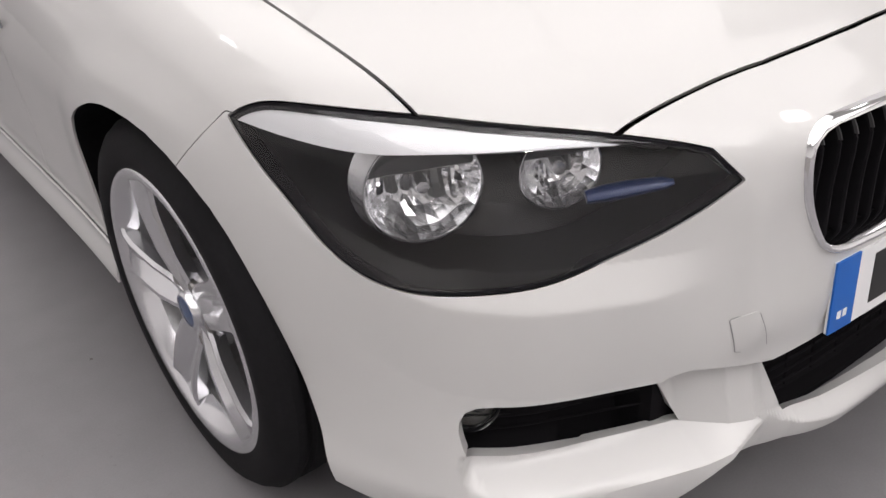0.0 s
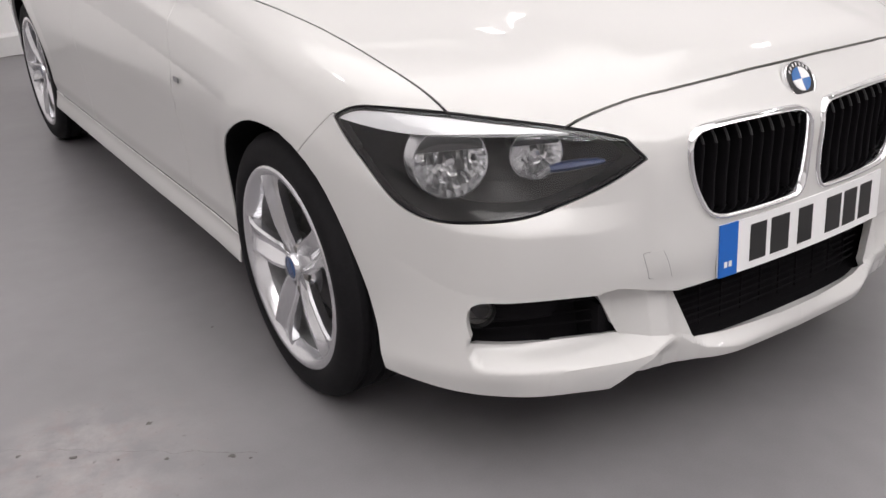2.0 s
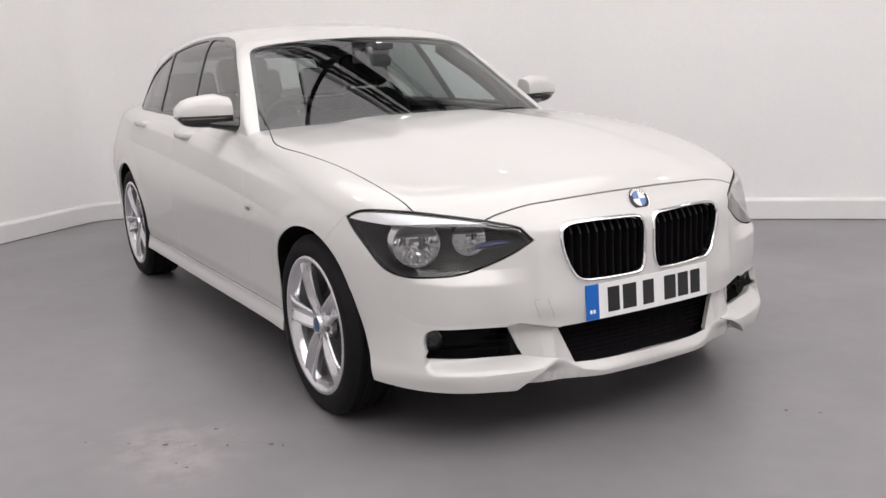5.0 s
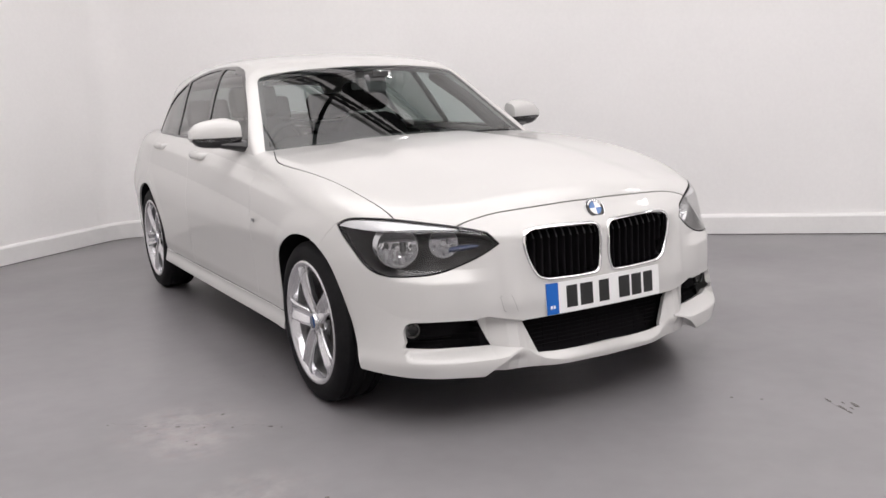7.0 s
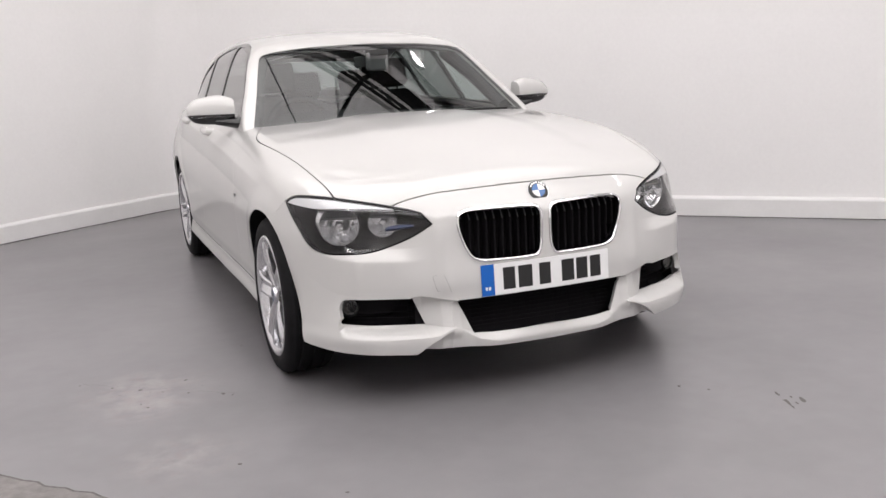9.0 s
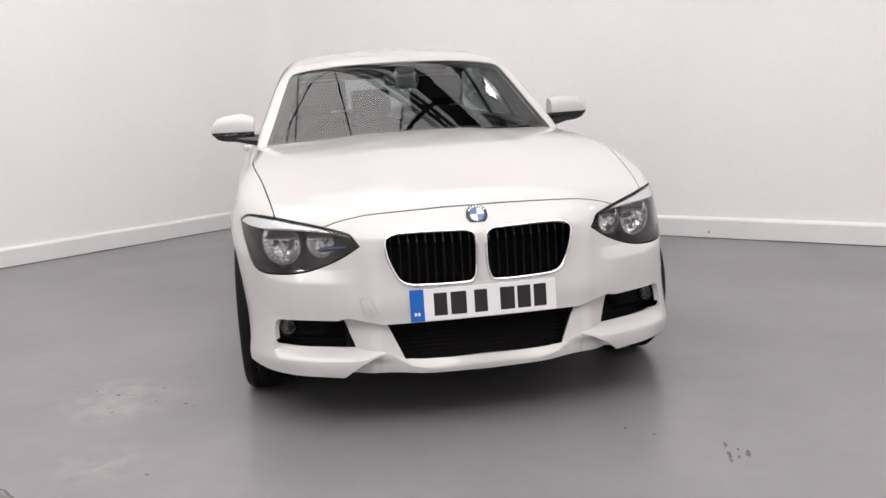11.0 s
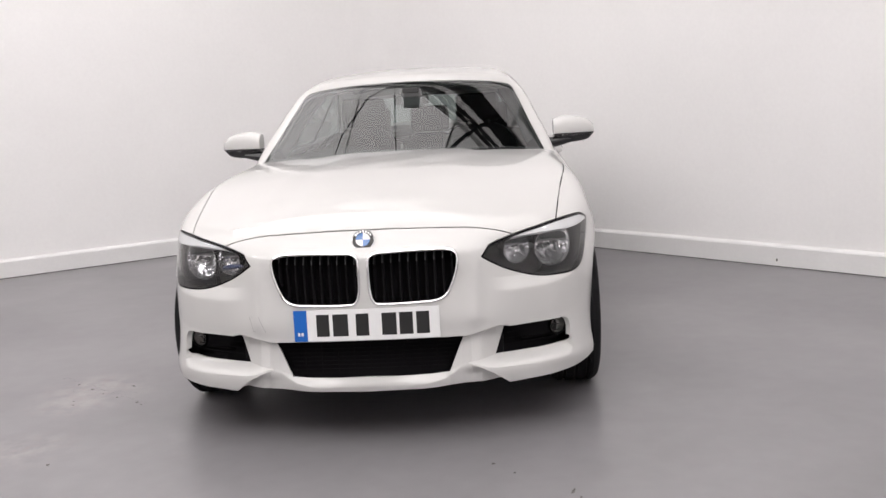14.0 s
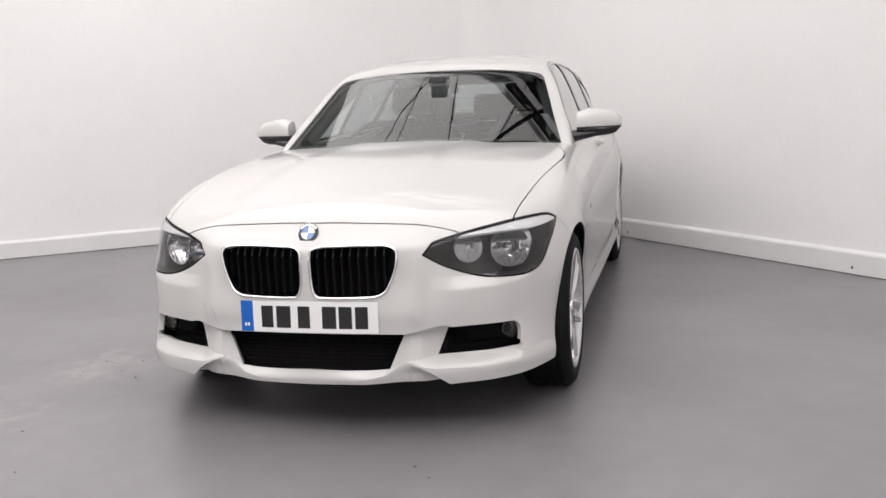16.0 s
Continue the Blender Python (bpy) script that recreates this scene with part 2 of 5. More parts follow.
def tube(bm, path, radius, sides=8, closed=False, flat=1.0, up=(0, 0, 1)):
    """A round bar along a path; radius may be a list. flat squeezes it along 'up'."""
    pts = [Vector(p) for p in path]
    n = len(pts)
    rings = []
    for i, p in enumerate(pts):
        a, b = pts[(i - 1) % n] if closed or i else p, pts[(i + 1) % n] if closed or i < n - 1 else p
        d = (b - a).normalized()
        u = Vector(up)
        if abs(d.dot(u)) > 0.95:
            u = Vector((1, 0, 0)) if abs(d.x) < 0.9 else Vector((0, 1, 0))
        s = d.cross(u).normalized()
        w = s.cross(d).normalized()
        r = radius[i] if isinstance(radius, (list, tuple)) else radius
        rings.append([bm.verts.new(p + s * r * math.cos(k) + w * r * flat * math.sin(k)) for k in (2 * math.pi * j / sides for j in range(sides))])
    for i in range(n if closed else n - 1):
        a, b = rings[i], rings[(i + 1) % n]
        for j in range(sides):
            bm.faces.new((a[j], a[(j + 1) % sides], b[(j + 1) % sides], b[j]))
    if not closed:
        bm.faces.new(rings[0][::-1])
        bm.faces.new(rings[-1])
    return bm


def lathe(bm, profile, sides=48, axis="x", centre=(0, 0, 0), m=None):
    """Turns (radius, along) pairs about an axis."""
    rings, vs = [], []
    for r, a in profile:
        ring = []
        for j in range(sides):
            k = 2 * math.pi * j / sides
            c, s = r * math.cos(k), r * math.sin(k)
            v = bm.verts.new({"x": (a, c, s), "y": (c, a, s), "z": (c, s, a)}[axis])
            ring.append(v)
        rings.append(ring)
        vs += ring
    for a, b in zip(rings, rings[1:]):
        for j in range(sides):
            bm.faces.new((a[j], a[(j + 1) % sides], b[(j + 1) % sides], b[j]))
    for ring, r in ((rings[0], profile[0][0]), (rings[-1], profile[-1][0])):
        if r < 0.004:
            bmesh.ops.pointmerge(bm, verts=ring, merge_co=sum((v.co for v in ring), Vector()) / sides)
    vs = [v for v in vs if v.is_valid]
    bmesh.ops.translate(bm, vec=centre, verts=vs)
    if m is not None:
        bmesh.ops.transform(bm, matrix=m, verts=vs)
    return bm


def prism(bm, outline, lo, hi, plane="xz", m=None):
    """A closed outline pulled from lo to hi along the axis that the plane leaves out."""
    def at(a, b, c):
        return {"xz": (a, c, b), "yz": (c, a, b), "xy": (a, b, c)}[plane]
    f, g = [bm.verts.new(at(a, b, lo)) for a, b in outline], [bm.verts.new(at(a, b, hi)) for a, b in outline]
    n = len(outline)
    bm.faces.new(f)
    bm.faces.new(g[::-1])
    for i in range(n):
        bm.faces.new((f[i], g[i], g[(i + 1) % n], f[(i + 1) % n]))
    if m is not None:
        bmesh.ops.transform(bm, matrix=m, verts=f + g)
    return bm


def loft(bm, rings, closed=True, caps=True):
    vs = [[bm.verts.new(p) for p in r] for r in rings]
    for a, b in zip(vs, vs[1:]):
        n = len(a)
        for j in range(n if closed else n - 1):
            bm.faces.new((a[j], a[(j + 1) % n], b[(j + 1) % n], b[j]))
    if caps:
        bm.faces.new(vs[0][::-1])
        bm.faces.new(vs[-1])
    return bm


def pairs(text):
    return np.array([[float(v) for v in q.split(":")] for q in text.split()])


def rounded(text, times=2, closed=True):
    """An outline with its corners cut round; a corner named twice stays sharper."""
    p = pairs(text)
    for _ in range(times):
        q = np.roll(p, -1, 0)
        p = np.stack([0.75 * p + 0.25 * q, 0.25 * p + 0.75 * q], 1).reshape(-1, 2)
    return p


def inside(outline, a, b):
    """Signed distance of the points (a, b) from a closed outline, positive inside."""
    best, odd = np.full(a.shape, 1e9), np.zeros(a.shape, bool)
    for (x0, y0), (x1, y1) in zip(outline, np.roll(outline, -1, 0)):
        dx, dy = x1 - x0, y1 - y0
        t = np.clip(((a - x0) * dx + (b - y0) * dy) / max(dx * dx + dy * dy, 1e-12), 0, 1)
        best = np.minimum(best, (a - x0 - t * dx) ** 2 + (b - y0 - t * dy) ** 2)
        if y0 != y1:
            odd ^= ((y0 > b) != (y1 > b)) & (a < x0 + (b - y0) * dx / dy)
    return np.where(odd, 1, -1) * np.sqrt(best)


def curve(text):
    """A smooth curve through 'a:b a:b ...'."""
    p = pairs(text)
    a, b = p[:, 0], p[:, 1]
    d, w = np.diff(b) / np.diff(a), np.diff(a)
    m = np.r_[d[0], (d[1:] * w[:-1] + d[:-1] * w[1:]) / (w[1:] + w[:-1]), d[-1]]

    def f(x):
        x = np.asarray(x, float)
        i = np.clip(np.searchsorted(a, x) - 1, 0, len(a) - 2)
        h = a[i + 1] - a[i]
        t = (np.clip(x, a[0], a[-1]) - a[i]) / h
        y = (2 * t**3 - 3 * t**2 + 1) * b[i] + (t**3 - 2 * t**2 + t) * h * m[i] + (3 * t**2 - 2 * t**3) * b[i + 1] + (t**3 - t**2) * h * m[i + 1]
        return y + np.where(x < a[0], (x - a[0]) * m[0], 0) + np.where(x > a[-1], (x - a[-1]) * m[-1], 0)
    return f


def smax(a, b, k):
    h = np.maximum(k - np.abs(a - b), 0) / k
    return np.maximum(a, b) + h * h * k / 4


def step(v, lo, hi):
    t = np.clip((v - lo) / (hi - lo), 0, 1)
    return t * t * (3 - 2 * t)


def cast(f, o, d, hi=3.0):
    """Where rays from inside a form leave it."""
    a, b = np.zeros(len(d)), np.full(len(d), hi)
    for _ in range(34):
        m = (a + b) / 2
        p = o + d * m[:, None]
        out = f(p[:, 0], p[:, 1], p[:, 2]) > 0
        b, a = np.where(out, m, b), np.where(out, a, m)
    return o + d * ((a + b) / 2)[:, None]


def slope(f, v, h=1e-3):
    g = np.stack([f(v[:, 0] + h * (i == 0), v[:, 1] + h * (i == 1), v[:, 2] + h * (i == 2)) -
                  f(v[:, 0] - h * (i == 0), v[:, 1] - h * (i == 1), v[:, 2] - h * (i == 2)) for i in range(3)], 1)
    return g / np.maximum(np.linalg.norm(g, axis=1, keepdims=True), 1e-9)


def skin(f, z0, y_front, y_back, across, along, ends):
    """Half of a form's surface (x >= 0) as a grid of quads, by rays from a line along the middle."""
    th = np.linspace(0, math.pi, across + 1)
    rows = [(y_front, -p) for p in np.linspace(math.pi / 2 - 1e-3, 0, ends, endpoint=False)]
    rows += [(y, 0.0) for y in np.linspace(y_front, y_back, along)]
    rows += [(y_back, p) for p in np.linspace(0, math.pi / 2 - 1e-3, max(ends // 4, 8))[1:]]
    o, d = [], []
    for y, p in rows:
        d.append(np.stack([np.sin(th) * math.cos(p), np.full(th.shape, math.sin(p)), np.cos(th) * math.cos(p)], 1))
        o.append(np.tile((0.0, y, z0), (len(th), 1)))
    v = cast(f, np.concatenate(o), np.concatenate(d))
    n = len(th)
    i = (np.arange(len(rows) - 1)[:, None] * n + np.arange(n - 1)[None]).ravel()
    return v, np.stack([i, i + 1, i + n + 1, i + n], 1)


def clip(v, faces, s):
    """The part of a mesh where s, given at each vertex, is above nought, cut sharply along s = 0."""
    ok = s > 0
    v, s = list(v), s
    whole, cut = [], []
    if isinstance(faces, np.ndarray):
        k = ok[faces].sum(1)
        whole = faces[k == 4].tolist()
        cut = faces[(k > 0) & (k < 4)].tolist()
    else:
        for f in faces:
            k = sum(bool(ok[i]) for i in f)
            (whole if k == len(f) else cut if k else []).append(f)
    made = {}
    for f in cut:
        g = []
        for a, b in zip(f, list(f[1:]) + [f[0]]):
            if ok[a]:
                g.append(a)
            if ok[a] != ok[b]:
                key = (min(a, b), max(a, b))
                if key not in made:
                    t = s[a] / (s[a] - s[b])
                    made[key] = len(v)
                    v.append(v[a] + (v[b] - v[a]) * t)
                g.append(made[key])
        if len(g) > 2:
            whole.append(g)
    used = sorted({i for f in whole for i in f})
    pos = {u: i for i, u in enumerate(used)}
    return np.array([v[u] for u in used]).reshape(len(used), -1), [[pos[i] for i in f] for f in whole]


def panel(name, form, v, faces, mat, parent, label="", depth=0.012, mirror=False, flip=False, lift=0.0, hem=None):
    """A sheet of the form's surface with folded edges. mirror: joined with its mirror image; flip: the mirror image alone."""
    n = slope(form, v)
    v = v + n * lift
    count = {}
    for f in faces:
        for a, b in zip(f, list(f[1:]) + [f[0]]):
            count[(a, b)] = count.get((a, b), 0) + 1
    rim = [(a, b) for (a, b) in count if (b, a) not in count and not (abs(v[a][0]) < 2e-4 and abs(v[b][0]) < 2e-4)]
    verts, norms, polys = [v], [n], [list(f) for f in faces]
    if depth and rim:
        ids = sorted({i for e in rim for i in e})
        at = {i: k for k, i in enumerate(ids)}
        top, bottom = v[ids], v[ids] - n[ids] * depth
        side = np.zeros_like(top)
        for a, b in rim:
            d = np.cross(v[b] - v[a], n[a])
            side[at[a]] += d
            side[at[b]] += d
        side *= 1 if depth > 0 else -1
        side /= np.maximum(np.linalg.norm(side, axis=1, keepdims=True), 1e-9)
        o = len(v)
        verts += [top, bottom]
        norms += [side, side]
        polys += [[o + at[b], o + at[a], o + len(ids) + at[a], o + len(ids) + at[b]] for a, b in rim]
    v, n = np.concatenate(verts), np.concatenate(norms)
    if mirror or flip:
        w, k = v * (-1, 1, 1), n * (-1, 1, 1)
        seam = np.abs(v[:, 0]) < 2e-4
        back = [[i + (len(v) if mirror and not seam[i] else 0) for i in f[::-1]] for f in polys]
        if mirror:
            v, n, polys = np.concatenate([v, w]), np.concatenate([n, k]), polys + back
        else:
            v, n, polys = w, k, back
    ob = mesh_ob(name, v, polys, mat, n)
    return under(ob, parent, label)


# ---- the room ----
CORNER = Vector((-0.581, 5.870, 0))
LEFT_WAY, RIGHT_WAY = Vector((-math.cos(0.614), -math.sin(0.614), 0)), Vector((math.cos(0.771), -math.sin(0.771), 0))
PLAN = [CORNER, CORNER + RIGHT_WAY * 9.5, CORNER + RIGHT_WAY * 9.5 + Vector((-5.0, -7.2, 0)), CORNER + LEFT_WAY * 9.5 + Vector((3.4, -7.2, 0)), CORNER + LEFT_WAY * 9.5]


def room():
    bm = bmesh.new()
    prism(bm, [(p.x * 1.02, p.y * 1.02) for p in PLAN], -0.2, 0.0, "xy")
    tagged(part("floor", bm, FLOOR), "grey painted concrete floor with stains and scuffs", "floor", kind="structure")
    bm = bmesh.new()
    prism(bm, [(p.x * 1.05, p.y * 1.05) for p in PLAN], CEILING, CEILING + 0.15, "xy")
    tagged(part("ceiling", bm, ROOF_SHEET), "pale sheet metal roof lining", "ceiling", kind="structure")
    for i, name in enumerate(("wall_right", "wall_side", "wall_back", "wall_far", "wall_left")):
        a, b = PLAN[i], PLAN[(i + 1) % 5]
        d = (b - a).normalized()
        out = Vector((d.y, -d.x, 0)) * -1
        if out.dot((a + b) / 2 - Vector((0, 0, 0))) < 0:
            out = -out
        bm = bmesh.new()
        q = [a, b, b + out * 0.2, a + out * 0.2]
        prism(bm, [(p.x, p.y) for p in q], 0.0, CEILING, "xy")
        tagged(part(name, bm, WALL), "plain white painted studio wall", "wall", kind="structure")
        # skirting board with a splayed top edge
        bm = bmesh.new()
        prof = [(0.0, 0.005), (-0.028, 0.005), (-0.028, 0.128), (-0.022, 0.138), (-0.004, 0.148), (0.0, 0.150)]
        cut = COVE if i in (0, 4) else 0.02
        # dark strip that stands for the shade between board and floor
        gap = bmesh.new()
        loft(gap, [[(p + out * u).to_tuple()[:2] + (h,) for u, h in ((0, 0.001), (-0.022, 0.001), (-0.022, 0.006), (0, 0.006))] for p in (a + d * 0.3, b - d * 0.3)])
        tagged(part("trim", gap, LINER), "dark strip for the shade under the skirting board", "trim", kind="structure")
        loft(bm, [[(p + out * u).to_tuple()[:2] + (h,) for u, h in prof] for p in (a + d * (cut if i == 0 else 0.02), b - d * (cut if i == 4 else 0.02))])
        tagged(part("baseboard", bm, SKIRT), "white gloss painted skirting board along the wall", "skirting board", kind="structure")

    # the two walls meet in a small cove
    arc = cove(0.0)
    bm = bmesh.new()
    loft(bm, [[(x, y, z) for z in (0.0, CEILING)] for x, y in arc], closed=False, caps=False)
    tagged(part("wall_cove", bm, WALL, smooth=True, angle=60), "rounded white corner between the studio walls", "wall", kind="structure")
    bm = bmesh.new()
    rows = []
    inner, outer = cove(0.028), cove(0.0)
    mid_a, mid_b = cove(0.022), cove(0.004)
    for k in range(len(outer)):
        rows.append([(*outer[k], 0.005), (*inner[k], 0.005), (*inner[k], 0.128), (*mid_a[k], 0.138), (*mid_b[k], 0.148), (*outer[k], 0.150)])
    loft(bm, rows)
    tagged(part("baseboard", bm, SKIRT, smooth=True, angle=30), "white gloss painted skirting board round the corner", "skirting board", kind="structure")


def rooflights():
    """Added glowing sheets in the roof on the near side of the broad beam, weaker ones beyond it."""
    u, n = Vector((0.906, -0.423, 0)), Vector((-0.423, -0.906, 0))
    plan = np.array([(p.x, p.y) for p in PLAN])
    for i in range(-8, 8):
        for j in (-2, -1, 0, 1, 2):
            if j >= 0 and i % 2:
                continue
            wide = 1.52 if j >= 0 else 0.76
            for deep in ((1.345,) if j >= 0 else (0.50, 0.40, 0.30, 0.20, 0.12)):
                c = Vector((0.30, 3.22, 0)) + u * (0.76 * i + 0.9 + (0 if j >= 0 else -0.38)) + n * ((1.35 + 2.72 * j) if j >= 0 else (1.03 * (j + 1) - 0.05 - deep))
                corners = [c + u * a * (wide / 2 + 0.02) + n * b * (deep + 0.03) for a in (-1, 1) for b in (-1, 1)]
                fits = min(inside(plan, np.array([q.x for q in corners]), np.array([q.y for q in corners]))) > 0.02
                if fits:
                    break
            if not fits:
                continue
            t = thing("rooflight", "added glowing white panel in the roof", "rooflight", "rooflights", (c.x, c.y, CEILING - 0.03))
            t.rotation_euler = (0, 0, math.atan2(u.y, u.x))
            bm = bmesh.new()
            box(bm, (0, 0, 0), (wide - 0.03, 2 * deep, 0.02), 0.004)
            part("sheet", bm, PANEL_GLOWS[j][i < -1] if j >= 0 else DIM_PANEL_GLOW, t)
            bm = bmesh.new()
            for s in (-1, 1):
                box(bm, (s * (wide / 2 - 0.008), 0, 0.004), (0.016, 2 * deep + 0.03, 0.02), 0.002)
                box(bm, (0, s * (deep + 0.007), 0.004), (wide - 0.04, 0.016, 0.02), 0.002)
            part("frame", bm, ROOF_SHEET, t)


COVE = 0.32


def cove(off):
    """The corner's curve in plan, off metres in front of the wall."""
    a, b = CORNER + LEFT_WAY * COVE, CORNER + RIGHT_WAY * COVE
    pts = []
    for k in range(13):
        t = k / 12
        p = a * (1 - t) ** 2 + CORNER * 2 * t * (1 - t) + b * t * t
        d = ((CORNER - a) * (1 - t) + (b - CORNER) * t).normalized()
        n = Vector((d.y, -d.x, 0))
        pts.append((p.x + n.x * off, p.y + n.y * off))
    return pts


room()


def lamp_panel(x, y):
    t = thing("ceiling_light", "square white led floodlight hung from the roof", "ceiling light", "roof lights", (x, y, CEILING - 0.25))
    bm = bmesh.new()
    box(bm, (0, 0, 0.04), (0.40, 0.30, 0.07), 0.015)
    part("housing", bm, GREY_METAL, t)
    bm = bmesh.new()
    box(bm, (0, 0, 0.0), (0.36, 0.26, 0.012), 0.003)
    part("diffuser", bm, LED, t, "glowing white diffuser")
    bm = bmesh.new()
    tube(bm, [(0, 0, 0.06), (0, 0, 0.25)], 0.012)
    part("rod", bm, GREY_METAL, t)
    lamp = bpy.data.lights.new("light", "AREA")
    lamp.shape, lamp.size, lamp.energy, lamp.color = "SQUARE", 0.3, LAMP_WATTS, (1.0, 0.945, 0.96)
    ob = new("light", lamp)
    ob.parent, ob.location = t, (0, 0, -0.012)


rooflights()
for x, y in LAMPS:
    lamp_panel(x, y)


# ---- the car's form ----
NOSE = curve(".15:.06 .20:.032 .25:.020 .31:.03 .38:.043 .45:.047 .52:.055 .60:.068 .68:.082 .73:.095 .78:.125 .86:.19")
BOW = curve("0:0 .2:.006 .4:.033 .55:.098 .68:.172 .78:.27 .86:.42 .92:.60")
SIDE = curve("0:.79 .3:.825 .5:.852 .8:.882 1.3:.878 2.0:.884 2.7:.888 3.4:.886 3.9:.865 4.3:.80")
WAIST = curve(".15:.03 .22:.0 .30:.012 .45:.012 .55:.005 .62:0 .68:.004 .74:.016 .80:.034 .88:.064 .97:.105 1.05:.16")
HOOD = curve("0:.70 .13:.785 .3:.845 .5:.89 .8:.937 1.2:.966 1.6:.974 2.5:1.0 3.6:1.02 4.0:1.02 4.3:.98")
CROWN = curve("0:.19 .3:.17 .8:.105 1.5:.058 2.5:.04 4.3:.08")
TAIL = curve(".15:.12 .3:.03 .5:.0 .7:.0 .9:.03 1.05:.07 1.2:.12")


FOLD = curve(".42:.545 .50:.536 .583:.536 .681:.541 .749:.557 .79:.592")
SHOULDER = curve(".7:.749 1.1:.781 1.7:.829 2.6:.878 3.6:.915")


PUSH = curve(".30:0 .40:0 .46:.008 .52:.012 .60:.022 .66:.032 .695:.032 .72:.016 .745:0 .80:0 .90:0")


def nose(x, z):
    """How far back the plain front lies: a bowed face whose middle, round the grilles, stands forward."""
    return NOSE(z) + BOW(x) * (1 + 0.5 * (z - 0.5)) - PUSH(z) * (1 - step(x, 0.25, 0.62))


def dip(x, z):
    """The shallow valley beside the grille."""
    return 0.006 * np.exp(-((x - 0.335) / 0.065) ** 2) * step(z, 0.42, 0.58) * step(z, 0.82, 0.64)


def ledge(x):
    """Depth, lower and upper edge of the shelf that runs from the corner intake to the middle."""
    sink = np.interp(x, [0.0, 0.06, 0.22, 0.285, 0.33, 0.365, 0.40, 0.455, 0.60, 0.712, 0.734], [0.010, 0.012, 0.030, 0.045, 0.035, 0.018, 0.024, 0.054, 0.050, 0.044, 0.0])
    lo = np.interp(x, [0.27, 0.30, 0.355, 0.40, 0.455, 0.60, 0.73], [0.222, 0.238, 0.284, 0.275, 0.267, 0.262, 0.264])
    hi = np.interp(x, [0.27, 0.30, 0.355, 0.41, 0.455, 0.73], [0.262, 0.268, 0.291, 0.297, 0.302, 0.305])
    return sink, lo, hi


def relief(x, z):
    """The folds of the bumper: hollow beside the fog lamp, lip under the intake, fold under the lamp."""
    sink, lo, hi = ledge(x)
    sink = sink + 0.020 * np.exp(-((x - 0.37) / 0.045) ** 2) * step(z, 0.280, 0.240)
    top = step(z, np.interp(x, [0.345, 0.47, 0.50, 0.54, 0.73], [0.3885, 0.414, 0.410, 0.345, 0.335]), np.interp(x, [0.345, 0.47, 0.50, 0.54, 0.73], [0.376, 0.403, 0.390, 0.318, 0.312]))
    hollow = sink * top * np.maximum(step(z, lo, hi), step(x, 0.18, 0.38) * step(x, 0.588, 0.572))
    s = z - FOLD(x)
    r = np.sqrt(s * s + 3e-5) - 0.0055
    fold = -0.019 * np.where(s > 0, np.clip(1 - r / 0.040, 0, 1), np.clip(1 - r / 0.12, 0, 1)) * step(x, 0.42, 0.56) * step(x, 0.84, 0.78)
    rib = -0.007 * np.exp(-((x - 0.392) / 0.028) ** 2) * step(z, 0.40, 0.46) * step(z, 0.70, 0.60)
    tuck = 0.012 * step(x, 0.60, 0.74) * step(z, 0.27, 0.215)
    return hollow + tuck + fold + rib + dip(x, z)


def press(y, z):
    """The shoulder crease along the side and the swelling round the wheel arches."""
    s = z - SHOULDER(y)
    r = np.sqrt(s * s + 3e-5) - 0.0055
    line = -0.019 * np.where(s > 0, np.clip(1 - r / 0.05, 0, 1), np.clip(1 - r / 0.10, 0, 1)) * step(y, 0.75, 1.5) * step(y, 3.9, 3.3)
    flare = sum(-0.005 * step(np.hypot(y - c, z - 0.325), 0.45, 0.375) for c in (0.765, 3.48)) * step(z, 0.36, 0.55)
    return line + flare


def body(x, y, z):
    x = np.abs(x)
    front = nose(x, z) + relief(x, z) - y
    side = x - SIDE(y) + WAIST(z) + press(y, z) + 0.006 + 0.016 * step(z, 0.36, 0.27) * step(y, 0.85, 1.0)
    ridge = np.interp(y, [0.12, 0.46, 1.2], [0.405, 0.355, 0.32])
    top = z - HOOD(y) + CROWN(y) * x * x + 0.007 * step(x, ridge - 0.06, ridge + 0.09) - 0.003
    back = y - 4.32 + TAIL(z) + 0.12 * x * x
    return smax(smax(smax(front, side, 0.14), top, 0.07), back, 0.25)


ROOF = curve("1.5:1.10 1.95:1.305 2.1:1.352 2.4:1.395 2.7:1.412 3.2:1.395 3.6:1.35 4.0:1.29 4.2:1.24")
PANE = curve(".9:.775 .97:.757 1.1:.70 1.2:.655 1.3:.60 1.36:.555 1.42:.49")
TAPER = curve("1.4:.0 2.0:0 2.8:.0 3.3:.008 3.6:.030 3.9:.12 4.2:.23")
RAKE = curve(".9:1.365 1.0:1.525 1.1:1.685 1.2:1.845 1.3:2.005 1.4:2.17")


def cabin(x, y, z):
    x = np.abs(x)
    top = z - ROOF(y) + 0.10 * x * x + 0.2 * np.maximum(x - 0.3, 0) ** 2
    side = x - PANE(z) + TAPER(y)
    front = RAKE(z) + 0.30 * x * x - y
    back = y - 4.12 + 0.9 * (z - 1.0) + 0.15 * x * x
    return smax(smax(smax(top, side, 0.06), front, 0.03), back, 0.12)


